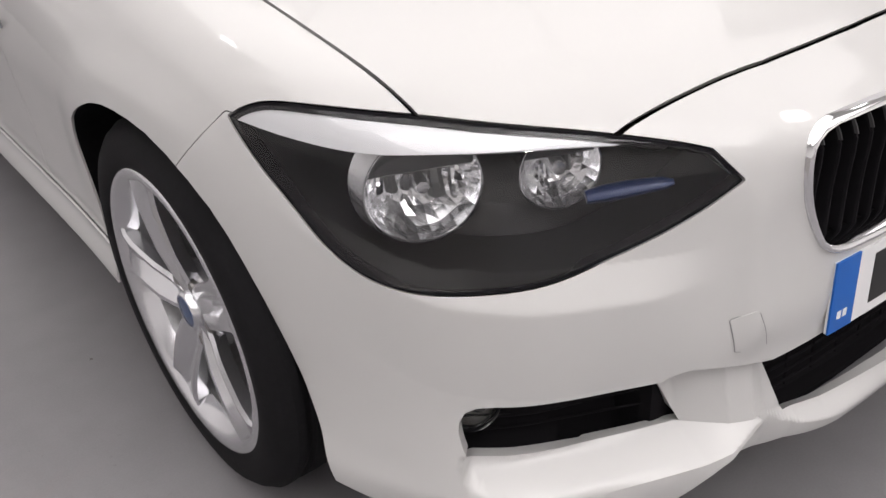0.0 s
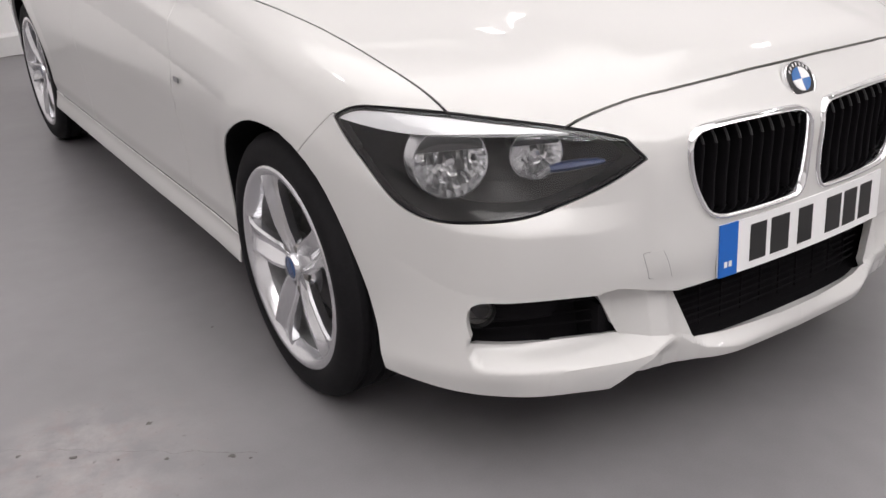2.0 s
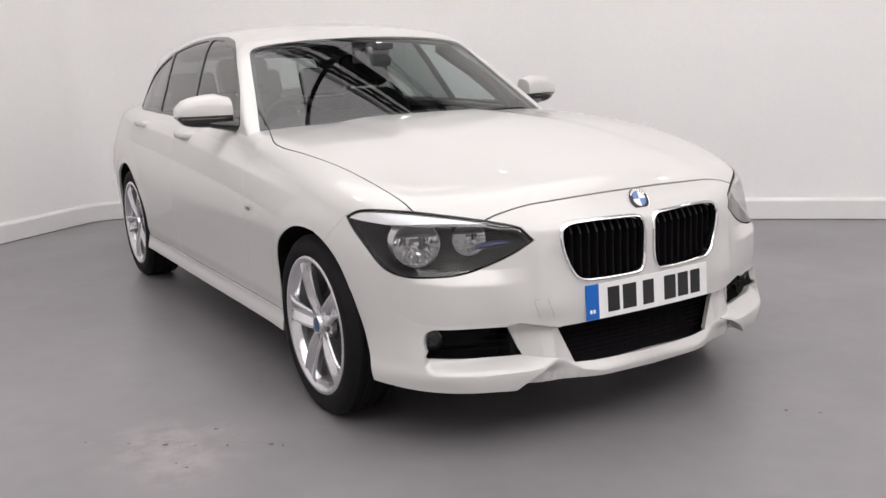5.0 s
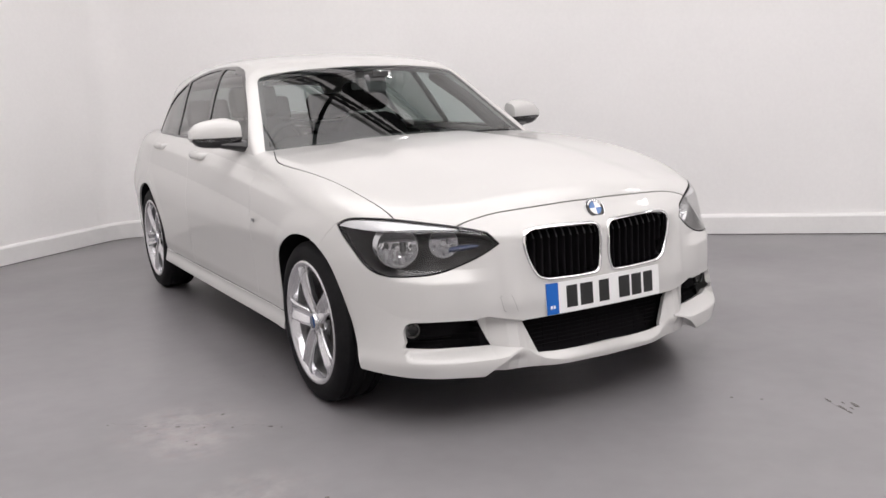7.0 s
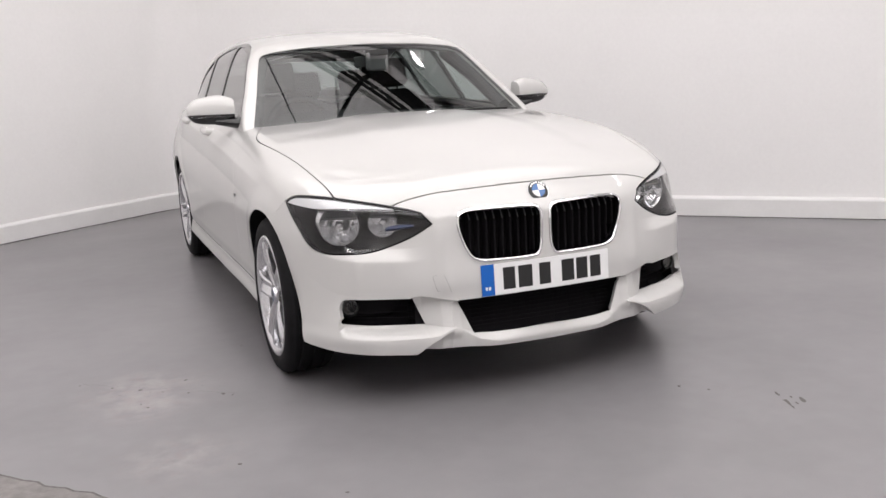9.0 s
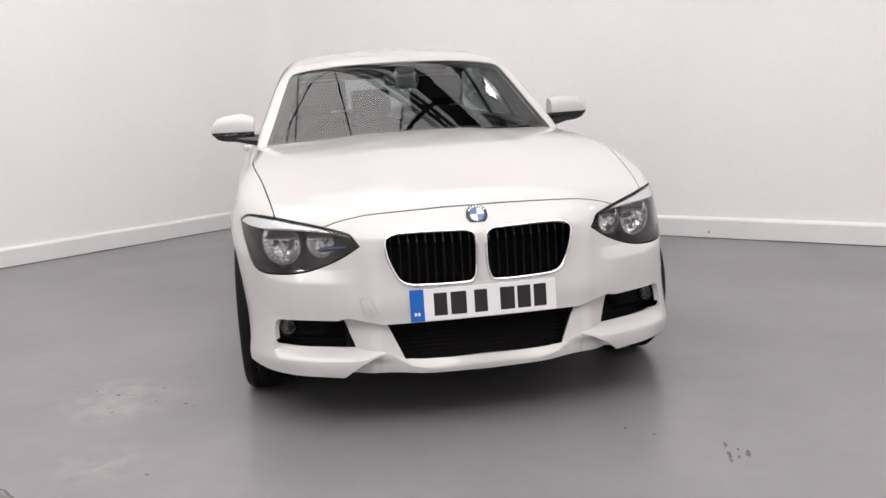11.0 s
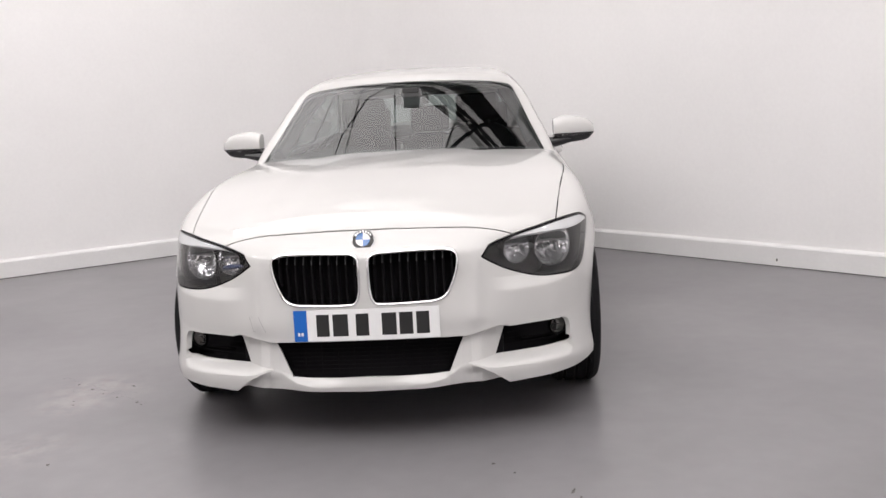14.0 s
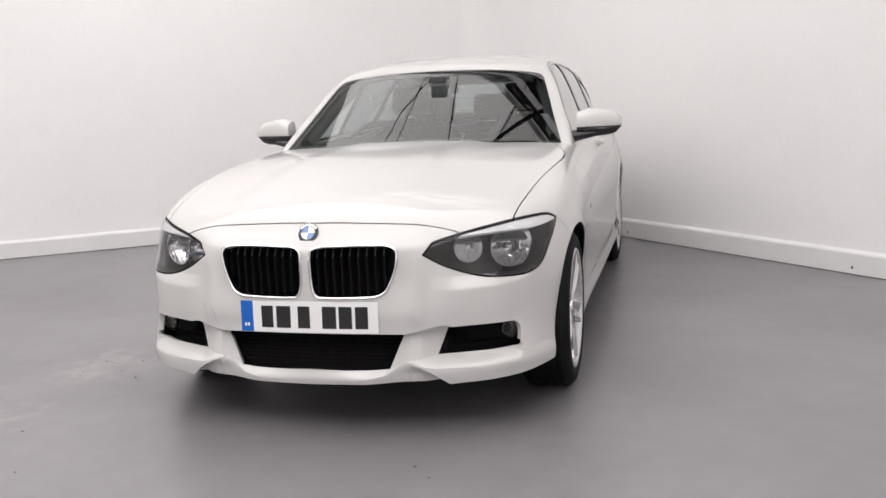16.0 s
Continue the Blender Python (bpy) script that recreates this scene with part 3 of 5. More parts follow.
LAMP = rounded("61.0:.729 61.0:.729 59.5:.745 57.2:.756 51.8:.758 45.9:.754 40.4:.743 34.4:.728 29.1:.711 27.0:.701 27.0:.701 24.9:.664 24.9:.664 28.2:.628 31.8:.600 36.9:.571 42.4:.565 46.8:.564 50.0:.572 52.7:.597 55.7:.644 58.7:.688", 2)
KIDNEY = rounded(".013:.64 .018:.703 .10:.707 .22:.710 .327:.706 .337:.650 .314:.578 .280:.521 .18:.517 .08:.515 .018:.519")
INTAKE = rounded("-.1:.389 .22:.389 .345:.389 .345:.389 .335:.375 .285:.258 .285:.258 .2:.256 -.1:.262", 1)
FOG = rounded(".486:.405 .486:.405 .449:.299 .449:.299 .60:.303 .722:.309 .722:.309 .728:.338 .728:.376 .716:.402 .685:.406", 1)
ARCH = rounded(".385:.10 .402:.20 .452:.35 .50:.46 .548:.55 .60:.612 .69:.662 .79:.672 .88:.663 .975:.625 1.05:.575 1.083:.50 1.092:.39 1.092:.31 1.085:.10", 1)
BONNET = rounded("-.3:.137 .12:.139 .30:.152 .39:.167 .50:.190 .535:.196 .535:.196 .610:.245 .692:.318 .692:.318 .712:.475 .735:.68 .766:.90 .779:1.15 .770:1.30 .727:1.435 .682:1.575 .682:1.575 .5:1.60 -.3:1.6", 1)
GAP = 0.0022
FRONT_AXLE, REAR_AXLE, HUB = 0.79, 3.49, 0.316


def azimuth(v):
    return np.degrees(np.arctan2(v[:, 0], 1.0 - v[:, 1])), v[:, 2]


def lamp_s(v):
    a, z = azimuth(v)
    out = LAMP * (0.0135, 1.0)
    return np.where(v[:, 1] < 0.75, inside(out, a * 0.0135, z), -1.0)


def hood_s(v):
    return np.minimum(inside(BONNET, v[:, 0], v[:, 1]), v[:, 2] - 0.69)


def arch_s(v, y, z=0.325, r=0.352):
    return np.where(v[:, 0] > 0.5, np.hypot(v[:, 1] - y, v[:, 2] - z) - r, 1.0)


def front_arch(v):
    return np.where(v[:, 0] > 0.5, -inside(ARCH, v[:, 1], v[:, 2]), 1.0)


def low_s(v):
    """Height above the bumper's lower edge."""
    edge = np.interp(v[:, 0], [0, .28, .47, .498, .72, .83], [.206, .211, .212, .205, .212, .221])
    return v[:, 2] - np.where(v[:, 1] < 0.8, edge, 0.248)


def front_s(v):
    """Positive ahead of the joint between bumper and wing."""
    joint = 0.557 + (0.729 - v[:, 2]) - v[:, 1]
    return np.minimum(joint, np.maximum(0.735 - v[:, 2], 0.60 - v[:, 0]))


def cut(v, f, *tests):
    for t in tests:
        v, f = clip(v, f, t(v))
    return v, f


SV, SF = skin(body, 0.45, 0.75, 3.55, 500, 190, 320)
GV, GF = skin(cabin, 0.93, 2.15, 3.3, 200, 70, 130)
mid = SF[np.all(SV[SF][:, :, 2] > 0.12, axis=1)]
ahead = mid[SV[mid][:, :, 1].min(1) < 1.75]

car = thing("car", "white five-door hatchback parked on a grey studio floor", "car")


def xz(outline):
    return lambda v: inside(outline, v[:, 0], v[:, 2])


def front_end():
    v, f = cut(SV, ahead, lambda v: front_s(v) - 0.0008, low_s, lambda v: -GAP - hood_s(v), lambda v: -0.003 - lamp_s(v),
               front_arch, lambda v: np.where(v[:, 1] < 0.4, -xz(KIDNEY)(v), 1.0),
               lambda v: np.where(v[:, 1] < 0.4, -xz(INTAKE)(v), 1.0), lambda v: np.where(v[:, 1] < 0.5, -xz(FOG)(v), 1.0))
    panel("front_bumper", body, v, f, PAINT, car, "white painted sports front bumper", depth=0.02, mirror=True)
    v, f = cut(SV, ahead, lambda v: hood_s(v) - GAP, lambda v: -0.003 - lamp_s(v), lambda v: cabin(v[:, 0], v[:, 1], v[:, 2]) + 0.012)
    panel("hood", body, v, f, PAINT, car, "white painted bonnet", mirror=True)
    for flip in (False, True):
        v, f = cut(SV, ahead, lambda v: -0.0008 - front_s(v), lambda v: -GAP - hood_s(v), lambda v: -0.003 - lamp_s(v), lambda v: 1.43 - 0.0012 - v[:, 1],
                   front_arch, lambda v: v[:, 2] - np.where(v[:, 1] > 0.95, 0.3012, 0.248))
        panel("wing", body, v, f, PAINT, car, "white painted front wing", depth=0.004, flip=flip)

    # pointed blades under the corner intakes
    for sx in (1, -1):
        rows = []
        for x in np.r_[np.linspace(0.354, 0.50, 40), np.linspace(0.505, 0.64, 18)]:
            sink, lo, hi = ledge(x)
            low = float(np.interp(x, [0.354, 0.375, 0.40, 0.44, 0.465, 0.498, 0.60], [0.2845, 0.280, 0.272, 0.251, 0.233, 0.205, 0.2085])) + 0.003 * float(np.clip((x - 0.60) / 0.03, 0, 1))
            hide = 0.0025 * float(np.clip((x - 0.61) / 0.03, 0, 1))
            soft, point = np.clip((x - 0.48) / 0.12, 0, 1), 0.016 * np.clip((0.42 - x) / 0.066, 0, 1)
            rise = lambda z: (1 - soft) * np.clip((z - lo) / (hi - lo), 0, 1) + soft * step(z, lo, hi)
            face = lambda z: float(nose(x, z) + np.maximum(sink * rise(z), point)) - 0.0003 + hide
            row = [(sx * x, face(z), z) for z in np.r_[np.linspace(hi, max(lo, low + 0.0004), 9), np.linspace(max(lo, low + 0.0004), low, 9)[1:]]]
            back = float(nose(x, 0.25) + sink) + 0.012
            rows.append([(sx * x, back, hi)] + row + [(sx * x, face(low) + 0.004, low - 0.0015), (sx * x, back, low + 0.004)])
        part("bumper_blade", loft(bmesh.new(), rows), PAINT, car, "white painted blade under the bumper corner", smooth=True, angle=24)

    # square towing-eye cover let into one side of the bumper
    eye = rounded("-.4285:.481 -.4285:.481 -.394:.489 -.394:.489 -.366:.416 -.366:.416 -.417:.429 -.417:.429", 2) * (-1, 1)
    near_nose = ahead[SV[ahead][:, :, 1].max(1) < 0.3]
    panel("tow_cover", body, *cut(SV, near_nose, lambda v: xz(eye)(v) - 0.0012), PAINT, car, "white towing-eye cover", depth=0.003, flip=True, lift=0.0006)
    for lo, hi in ((0.30, 0.3945), (0.4085, 0.45)):
        panel("cover_seam", body, *cut(SV, near_nose, lambda v: xz(eye)(v) + 0.0006, lambda v: 0.0004 - xz(eye)(v), lambda v: v[:, 0] - lo, lambda v: hi - v[:, 0], lambda v: np.minimum(v[:, 2] - 0.424, 0.484 - v[:, 2])),
              SEAM, car, "dark seam of the towing-eye cover", depth=0.0, flip=True, lift=0.0008)

    # dark shell behind the openings
    def core(x, y, z):
        return body(x, y, z) + 0.075
    o = np.tile((0.0, 0.75, 0.45), (len(SV), 1))
    keep = ahead[SV[ahead][:, :, 1].max(1) < 0.74]
    ids = np.unique(keep)
    w = np.zeros_like(SV)
    d = SV[ids] - o[ids]
    w[ids] = cast(core, o[ids], d / np.linalg.norm(d, axis=1, keepdims=True))
    s = np.full(len(SV), -1.0)
    s[ids] = -0.02 - lamp_s(SV[ids])
    w, keep = clip(w, keep, s)
    v, f = cut(w, keep, lambda v: v[:, 2] - 0.22, lambda v: 0.85 - v[:, 2], lambda v: 0.72 - v[:, 0])
    panel("inner_shell", core, v, f, SLAT, car, "black inner shell behind the grilles", depth=0, mirror=True)


front_end()


def grilles():
    out = KIDNEY
    mid_k = out.mean(0)
    for sx in (1, -1):
        k = under(new("kidney_grille"), car, "black slatted grille in a chrome frame")
        # chrome frame along the outline
        def at(p, push):
            y = float(nose(p[0], p[1]))
            return (sx * p[0], y + push + float(dip(p[0], p[1])), p[1])
        ring = []
        n = len(out)
        for i in range(n):
            p = out[i]
            t = out[(i + 1) % n] - out[i - 1]
            t = t / np.linalg.norm(t)
            side = np.array([t[1], -t[0]])
            if np.dot(side, p - mid_k) < 0:
                side = -side
            ring.append([at(p + side * a, b) for a, b in ((0.002, 0.008), (0.002, -0.004), (-0.001, -0.007), (-0.005, -0.0065), (-0.0085, -0.001), (-0.0095, 0.03))])
        ring.append(ring[0])
        bm = loft(bmesh.new(), ring, closed=False, caps=False)
        bmesh.ops.remove_doubles(bm, verts=bm.verts, dist=1e-6)
        part("chrome_frame", bm, CHROME, k, "polished chrome surround", smooth=True, angle=60)
        for j in range(10):
            x = 0.035 + 0.0305 * j
            zs = [z for z in np.linspace(0.5, 0.72, 90) if inside(out, np.array([x]), np.array([z]))[0] > 0.004]
            if len(zs) < 4:
                continue
            bm = bmesh.new()
            rows = []
            for z in np.linspace(zs[0], zs[-1], 9):
                y = at((x, z), 0)[1]
                u = (z - zs[0]) / (zs[-1] - zs[0])
                bulge = 0.008 - 0.026 * step(u, 0.74, 1.06)
                rows.append([(sx * (x + a), y + b - bulge, z) for a, b in ((-0.003, 0.036), (-0.0015, 0.033), (0.0015, 0.033), (0.003, 0.036), (0.004, 0.066), (-0.004, 0.066))])
            loft(bm, rows)
            slat = part("slat", bm, SLAT, k)
            # paler tip: the light caught by the slat's top is put into its colour
            bm = bmesh.new()
            rows = []
            for u in np.linspace(0.78, 0.99, 5):
                z = zs[0] + (zs[-1] - zs[0]) * u
                y = at((x, z), 0)[1] + 0.0235 + 0.020 * step(u, 0.74, 1.06)
                rows.append([(sx * (x + a), y + b, z) for a, b in ((-0.0026, 0.004), (-0.0012, 0.0), (0.0012, 0.0), (0.0026, 0.004))])
            loft(bm, rows, closed=False, caps=False)
            part("slat_tip", bm, LIT_TIP, slat, "slat tip greyed as if lit", smooth=True)
    g = under(new("lower_grille"), car, "black lower air intake with mesh")
    for z in np.linspace(0.275, 0.375, 8):
        bm = bmesh.new()
        half = 0.285 + 0.055 * (z - 0.26) / 0.13
        tube(bm, [(x, float(NOSE(z) + BOW(abs(x))) + 0.066, z) for x in np.linspace(0.014 - half, half - 0.014, 17)], 0.0022, 6)
        part("bar", bm, SLAT, g)
    for x in np.linspace(-0.24, 0.24, 9):
        bm = bmesh.new()
        tube(bm, [(x, float(NOSE(0.32) + BOW(abs(x))) + 0.06, 0.262), (x, float(NOSE(0.36) + BOW(abs(x))) + 0.06, 0.386)], 0.002, 6)
        part("upright", bm, SLAT, g)
    for sx in (1, -1):
        g = under(new("fog_grille"), car, "black corner air intake with a round fog lamp")
        for z in np.linspace(0.322, 0.386, 4):
            bm = bmesh.new()
            tube(bm, [(sx * x, float(NOSE(z) + BOW(x)) + 0.072, z) for x in np.linspace(0.47, 0.69, 9)], 0.0018, 6)
            part("bar", bm, SLAT, g)
        m = Matrix.Translation((sx * 0.684, 0.268, 0.364)) @ Matrix.Rotation(radians(sx * 18), 4, "Z") @ Matrix.Scale(0.76, 4)
        bm = bmesh.new()
        lathe(bm, [(0.047, 0.05), (0.047, 0.0), (0.043, -0.006), (0.038, 0.0), (0.038, 0.02)], 40, "y", m=m)
        part("fog_bezel", bm, GLOSS_BLACK, g, smooth=True)
        bm = bmesh.new()
        lathe(bm, [(0.0, 0.045), (0.015, 0.043), (0.028, 0.03), (0.037, 0.006)], 32, "y", m=m)
        part("fog_reflector", bm, STEEL, g, "chrome fog lamp bowl", smooth=True)
        bm = bmesh.new()
        lathe(bm, [(0.0, -0.006), (0.02, -0.004), (0.038, 0.004)], 32, "y", m=m)
        part("fog_lens", bm, LAMP_GLASS, g, "clear fog lamp lens", smooth=True).visible_shadow = False


grilles()


def headlamps():
    for sx in (1, -1):
        flip = sx < 0
        h = under(new("headlamp"), car, "clear twin-bowl headlamp with a dark housing")
        v, f = cut(SV, ahead, lambda v: lamp_s(v) - 0.002)
        lens = panel("lens", body, v, f, LAMP_GLASS, h, "clear headlamp lens", depth=0.0, flip=flip, lift=0.0005)
        lens.visible_shadow = False
        # black seal round the lens, broader along the top
        top = lambda v: np.where(step(azimuth(v)[0], 26, 34) * step(v[:, 2], 0.655, 0.70) > 0.5, 0.0065, 0.003) - lamp_s(v)
        w, g = cut(SV, ahead, lambda v: lamp_s(v) + 0.001, top)
        panel("seal", body, w, g, SLAT, h, "black rubber seal", depth=0.02, flip=flip, lift=-0.0008)
        # housing: a recessed dark tray
        def tray(x, y, z):
            return body(x, y, z) + 0.185
        ids = np.unique(ahead[SV[ahead][:, :, 1].max(1) < 0.74])
        keep = ahead[SV[ahead][:, :, 1].max(1) < 0.74]
        o, q = np.array((0.0, 0.75, 0.45)), np.zeros_like(SV)
        d = SV[ids] - o
        q[ids] = cast(tray, np.tile(o, (len(ids), 1)), d / np.linalg.norm(d, axis=1, keepdims=True))
        s = np.full(len(SV), -1.0)
        s[ids] = lamp_s(SV[ids]) + 0.0005
        w, g = clip(np.concatenate([q, SV], 1), keep, s)
        deep, face = w[:, :3], w[:, 3:] - slope(body, w[:, 3:]) * 0.004
        once = {}
        for p in g:
            for a, b in zip(p, list(p[1:]) + [p[0]]):
                once[(a, b)] = (b, a)
        rim = [e for e, r in once.items() if r not in once]
        n = len(deep)
        polys = [list(p) for p in g] + [[n + a, n + b, 2 * n + b, 2 * n + a][::-1] for a, b in rim]
        flat, out = slope(tray, deep), deep - deep.mean(0)
        inward = -out / np.maximum(np.linalg.norm(out, axis=1, keepdims=True), 1e-9)
        deep = np.concatenate([deep, deep, face]) * (sx, 1, 1)
        flat = np.concatenate([flat, inward, inward]) * (sx, 1, 1)
        if flip:
            polys = [p[::-1] for p in polys]
        tray_ob = mesh_ob("housing", deep, polys, HOUSING, flat)
        under(tray_ob, h, "dark grey lamp housing")
        # bright brow strip under the top edge
        brow = rounded("60.9:.7285 60.9:.7285 60.0:.746 57.1:.7585 51.8:.7605 45.9:.7565 40.4:.7455 34.0:.7295 32.6:.716 33.0:.716 38.6:.7205 44.0:.722 50.0:.7175 55.0:.7205", 1) * (0.0135, 1)
        sv = lambda v: np.where(v[:, 1] < 0.75, inside(brow, azimuth(v)[0] * 0.0135, v[:, 2]), -1.0)
        w, g = cut(SV, ahead, sv, lambda v: lamp_s(v) - 0.0008)
        panel("brow", body, w, g, BROW, h, "bright satin brow strip", depth=0.02, flip=flip, lift=-0.002)
        # slim blue strip inboard of the smaller bowl, standing in for a reflection
        if flip:
            bm = bmesh.new()
            streak = [(sx * (0.545 - 0.085 * u), 0.222 - 0.058 * u, 0.642 + 0.018 * u - 0.006 * u * u) for u in np.linspace(0, 1, 9)]
            tube(bm, streak, [0.010, 0.012, 0.013, 0.013, 0.013, 0.012, 0.011, 0.010, 0.005], 10, flat=0.75)
            part("blue_streak", bm, BLUE_REFLECTION, h, "blue reflection built as a strip", smooth=True)
        for x, y, z, r, name in ((0.676, 0.350, 0.647, 0.071, "main_bowl"), (0.540, 0.258, 0.659, 0.051, "inner_bowl")):
            m = Matrix.Translation((sx * x, y + 0.012, z)) @ Matrix.Rotation(radians(sx * 24), 4, "Z")
            bowl = under(new(name), h, "chrome reflector bowl")
            bm = bmesh.new()
            lathe(bm, [(0.0, r * 0.75), (r * 0.3, r * 0.70), (r * 0.45, r * 0.63), (r * 0.6, r * 0.53), (r * 0.74, r * 0.40), (r * 0.86, r * 0.26), (r * 0.94, r * 0.12), (r, 0.0), (r * 1.04, -0.004), (r * 1.05, 0.05)], 26, "y", m=m)
            # many small mirror facets, each tilted a little its own way
            facet = random.Random(11)
            inner = [v for v in bm.verts if (m.inverted() @ v.co).y > 0.004]
            for v in inner:
                v.co += m.to_3x3() @ Vector((facet.uniform(-1, 1), facet.uniform(-1, 1), facet.uniform(-1, 1))) * r * (0.016 if r > 0.06 else 0.011)
            part("reflector", bm, REFLECTOR, bowl)
            bm = bmesh.new()
            lathe(bm, [(r * 1.02, 0.006), (r * 1.045, 0.0), (r * 1.035, -0.004), (r * 1.01, -0.004), (r * 1.0, 0.001), (r * 1.02, 0.006)], 56, "y", m=m)
            part("rim", bm, CHROME, bowl, smooth=True)
            # silver collar, widest on the outboard side
            if r > 0.06:
                bm = bmesh.new()
                rows = []
                for k in range(25):
                    q = radians(-25 + 215 * k / 24)
                    wide = r * 0.25 * math.sin(math.pi * k / 24) ** 0.8 + 0.0005
                    u, w = sx * math.cos(q - radians(25)), math.sin(q - radians(25))
                    rows.append([(u * (r * 1.045 + e), d, w * (r * 1.045 + e)) for e, d in ((0.0, -0.003), (wide * 0.5, 0.001 + wide * 0.25), (wide, 0.004 + wide * 0.7))])
                loft(bm, rows, closed=False, caps=False)
                bmesh.ops.transform(bm, matrix=m, verts=bm.verts)
                part("collar", bm, SATIN, bowl, "satin silver collar", smooth=True)
            bm = bmesh.new()
            lathe(bm, [(0.0, r * 0.02), (0.008, r * 0.03), (0.011, r * 0.12), (0.011, r * 0.7)], 24, "y", m=m)
            part("bulb_cap", bm, SATIN, bowl, smooth=True)
            bm = bmesh.new()
            arc = [radians(180 * j / 20) for j in range(21)]
            prism(bm, [(r * 0.93 * math.cos(q), 0.006 + r * 0.62 * math.sin(q)) for q in arc], r * 0.30, r * 0.32, "xy", m)
            part("shelf", bm, LAMP_SHELF, bowl, "grey shelf across the bowl")
            # vertical flutes stepped round the lower half of the bowl
            rnd = random.Random(7)
            for k in (range(-3, 4) if r > 0.06 else (-1, 0, 1)):
                a = r * (0.25 * k + rnd.uniform(-0.05, 0.05))
                hgt = math.sqrt(max(r * r * 0.86 - a * a, 0))
                back = r * (0.62 - 0.035 * k * k)
                wide, cut_off, swing = rnd.uniform(0.07, 0.16), rnd.uniform(0.30, 0.72), rnd.uniform(-16, 16)
                bm = bmesh.new()
                rows = []
                for q in range(7):
                    z0 = -hgt * cut_off * q / 6
                    yy = back * math.sqrt(max(1 - (q / 6.4) ** 2, 0.02)) - 0.004
                    w = r * wide
                    z0 += r * 0.22
                    rows.append([(a - w, yy + 0.004, z0), (a - w * 0.4, yy - 0.003, z0), (a + w * 0.4, yy - 0.003, z0), (a + w, yy + 0.004, z0)])
                loft(bm, rows, closed=False, caps=False)
                bmesh.ops.transform(bm, matrix=m @ Matrix.Rotation(radians(swing), 4, "Z"), verts=bm.verts)
                part("flute", bm, (CHROME, LAMP_SHELF, REFLECTOR)[k % 3], bowl)


headlamps()


# ---- sides, roof and glass ----
DLO = rounded("1.74:.955 1.695:.955 1.805:1.06 1.915:1.147 2.055:1.238 2.165:1.296 2.35:1.346 2.65:1.358 2.95:1.342 3.25:1.292 3.50:1.205 3.68:1.06 3.71:.97 3.71:.97", 1)
SCREEN = rounded("-.3:1.326 .25:1.318 .42:1.305 .545:1.288 .575:1.264 .575:1.264 .622:1.16 .655:1.08 .71:.962 .735:.90 -.3:.90", 1)
REAR_PANE = rounded("-.3:1.28 .45:1.26 .52:1.24 .60:1.05 .60:1.05 -.3:1.05", 1)


def side_s(outline):
    return lambda v: np.where(v[:, 0] > 0.40, np.minimum(inside(outline, v[:, 1], v[:, 2]), v[:, 0] - PANE(v[:, 2]) + TAPER(v[:, 1]) + np.where(v[:, 1] < 2.4, 0.022, 0.2)), -1.0)


def screen_s(v):
    return np.where(v[:, 1] < 2.3, xz(SCREEN)(v), -1.0)


def rear_s(v):
    return np.where(v[:, 1] > 3.4, xz(REAR_PANE)(v), -1.0)


def out_of_body(v):
    return body(v[:, 0], v[:, 1], v[:, 2]) + 0.006


def clear_of_cabin(v):
    return np.maximum(cabin(v[:, 0], v[:, 1], v[:, 2]) + 0.02, 0.9 - v[:, 2])


def sides():
    behind = mid[SV[mid][:, :, 1].max(1) > 0.9]
    rear_arch = lambda v: arch_s(v, REAR_AXLE - 0.01, 0.325, 0.352)
    line = lambda v: v[:, 1] - 2.50 - 0.06 * (v[:, 2] - 0.6)
    tail = lambda v: np.minimum(np.hypot(v[:, 1] - REAR_AXLE, v[:, 2] - 0.32) - 0.40, 3.46 - v[:, 1])
    for flip in (False, True):
        sx = -1 if flip else 1
        d = panel("front_door", body, *cut(SV, behind, lambda v: v[:, 1] - 1.43 - 0.0012, lambda v: -0.0012 - line(v), lambda v: v[:, 2] - 0.3012, clear_of_cabin, lambda v: -GAP - hood_s(v)),
                  PAINT, car, "white front door", flip=flip)
        handle(d, sx, 2.36, 0.895)
        d = panel("rear_door", body, *cut(SV, behind, lambda v: line(v) - 0.0012, lambda v: tail(v) - 0.0012, lambda v: v[:, 2] - 0.30, clear_of_cabin),
                  PAINT, car, "white rear door", flip=flip)
        handle(d, sx, 3.20, 0.914)
        panel("side_skirt", body, *cut(SV, behind, lambda v: v[:, 1] - 0.95, front_arch, lambda v: 0.300 - v[:, 2], lambda v: v[:, 2] - 0.229, rear_arch, lambda v: 3.3 - v[:, 1]),
              PAINT, car, "white sill skirt", flip=flip, lift=0.006, depth=0.004)
        panel("rear_quarter", body, *cut(SV, behind, lambda v: -0.0012 - tail(v), rear_arch, lambda v: v[:, 2] - 0.24, clear_of_cabin, lambda v: v[:, 1] - 2.9),
              PAINT, car, "white rear quarter", flip=flip)
        # small marker on the wing
        bm = bmesh.new()
        box(bm, (sx * 0.8775, 1.363, 0.665), (0.004, 0.035, 0.014), 0.001)
        part("side_badge", bm, GREY_METAL, car, "small dark metal side badge")


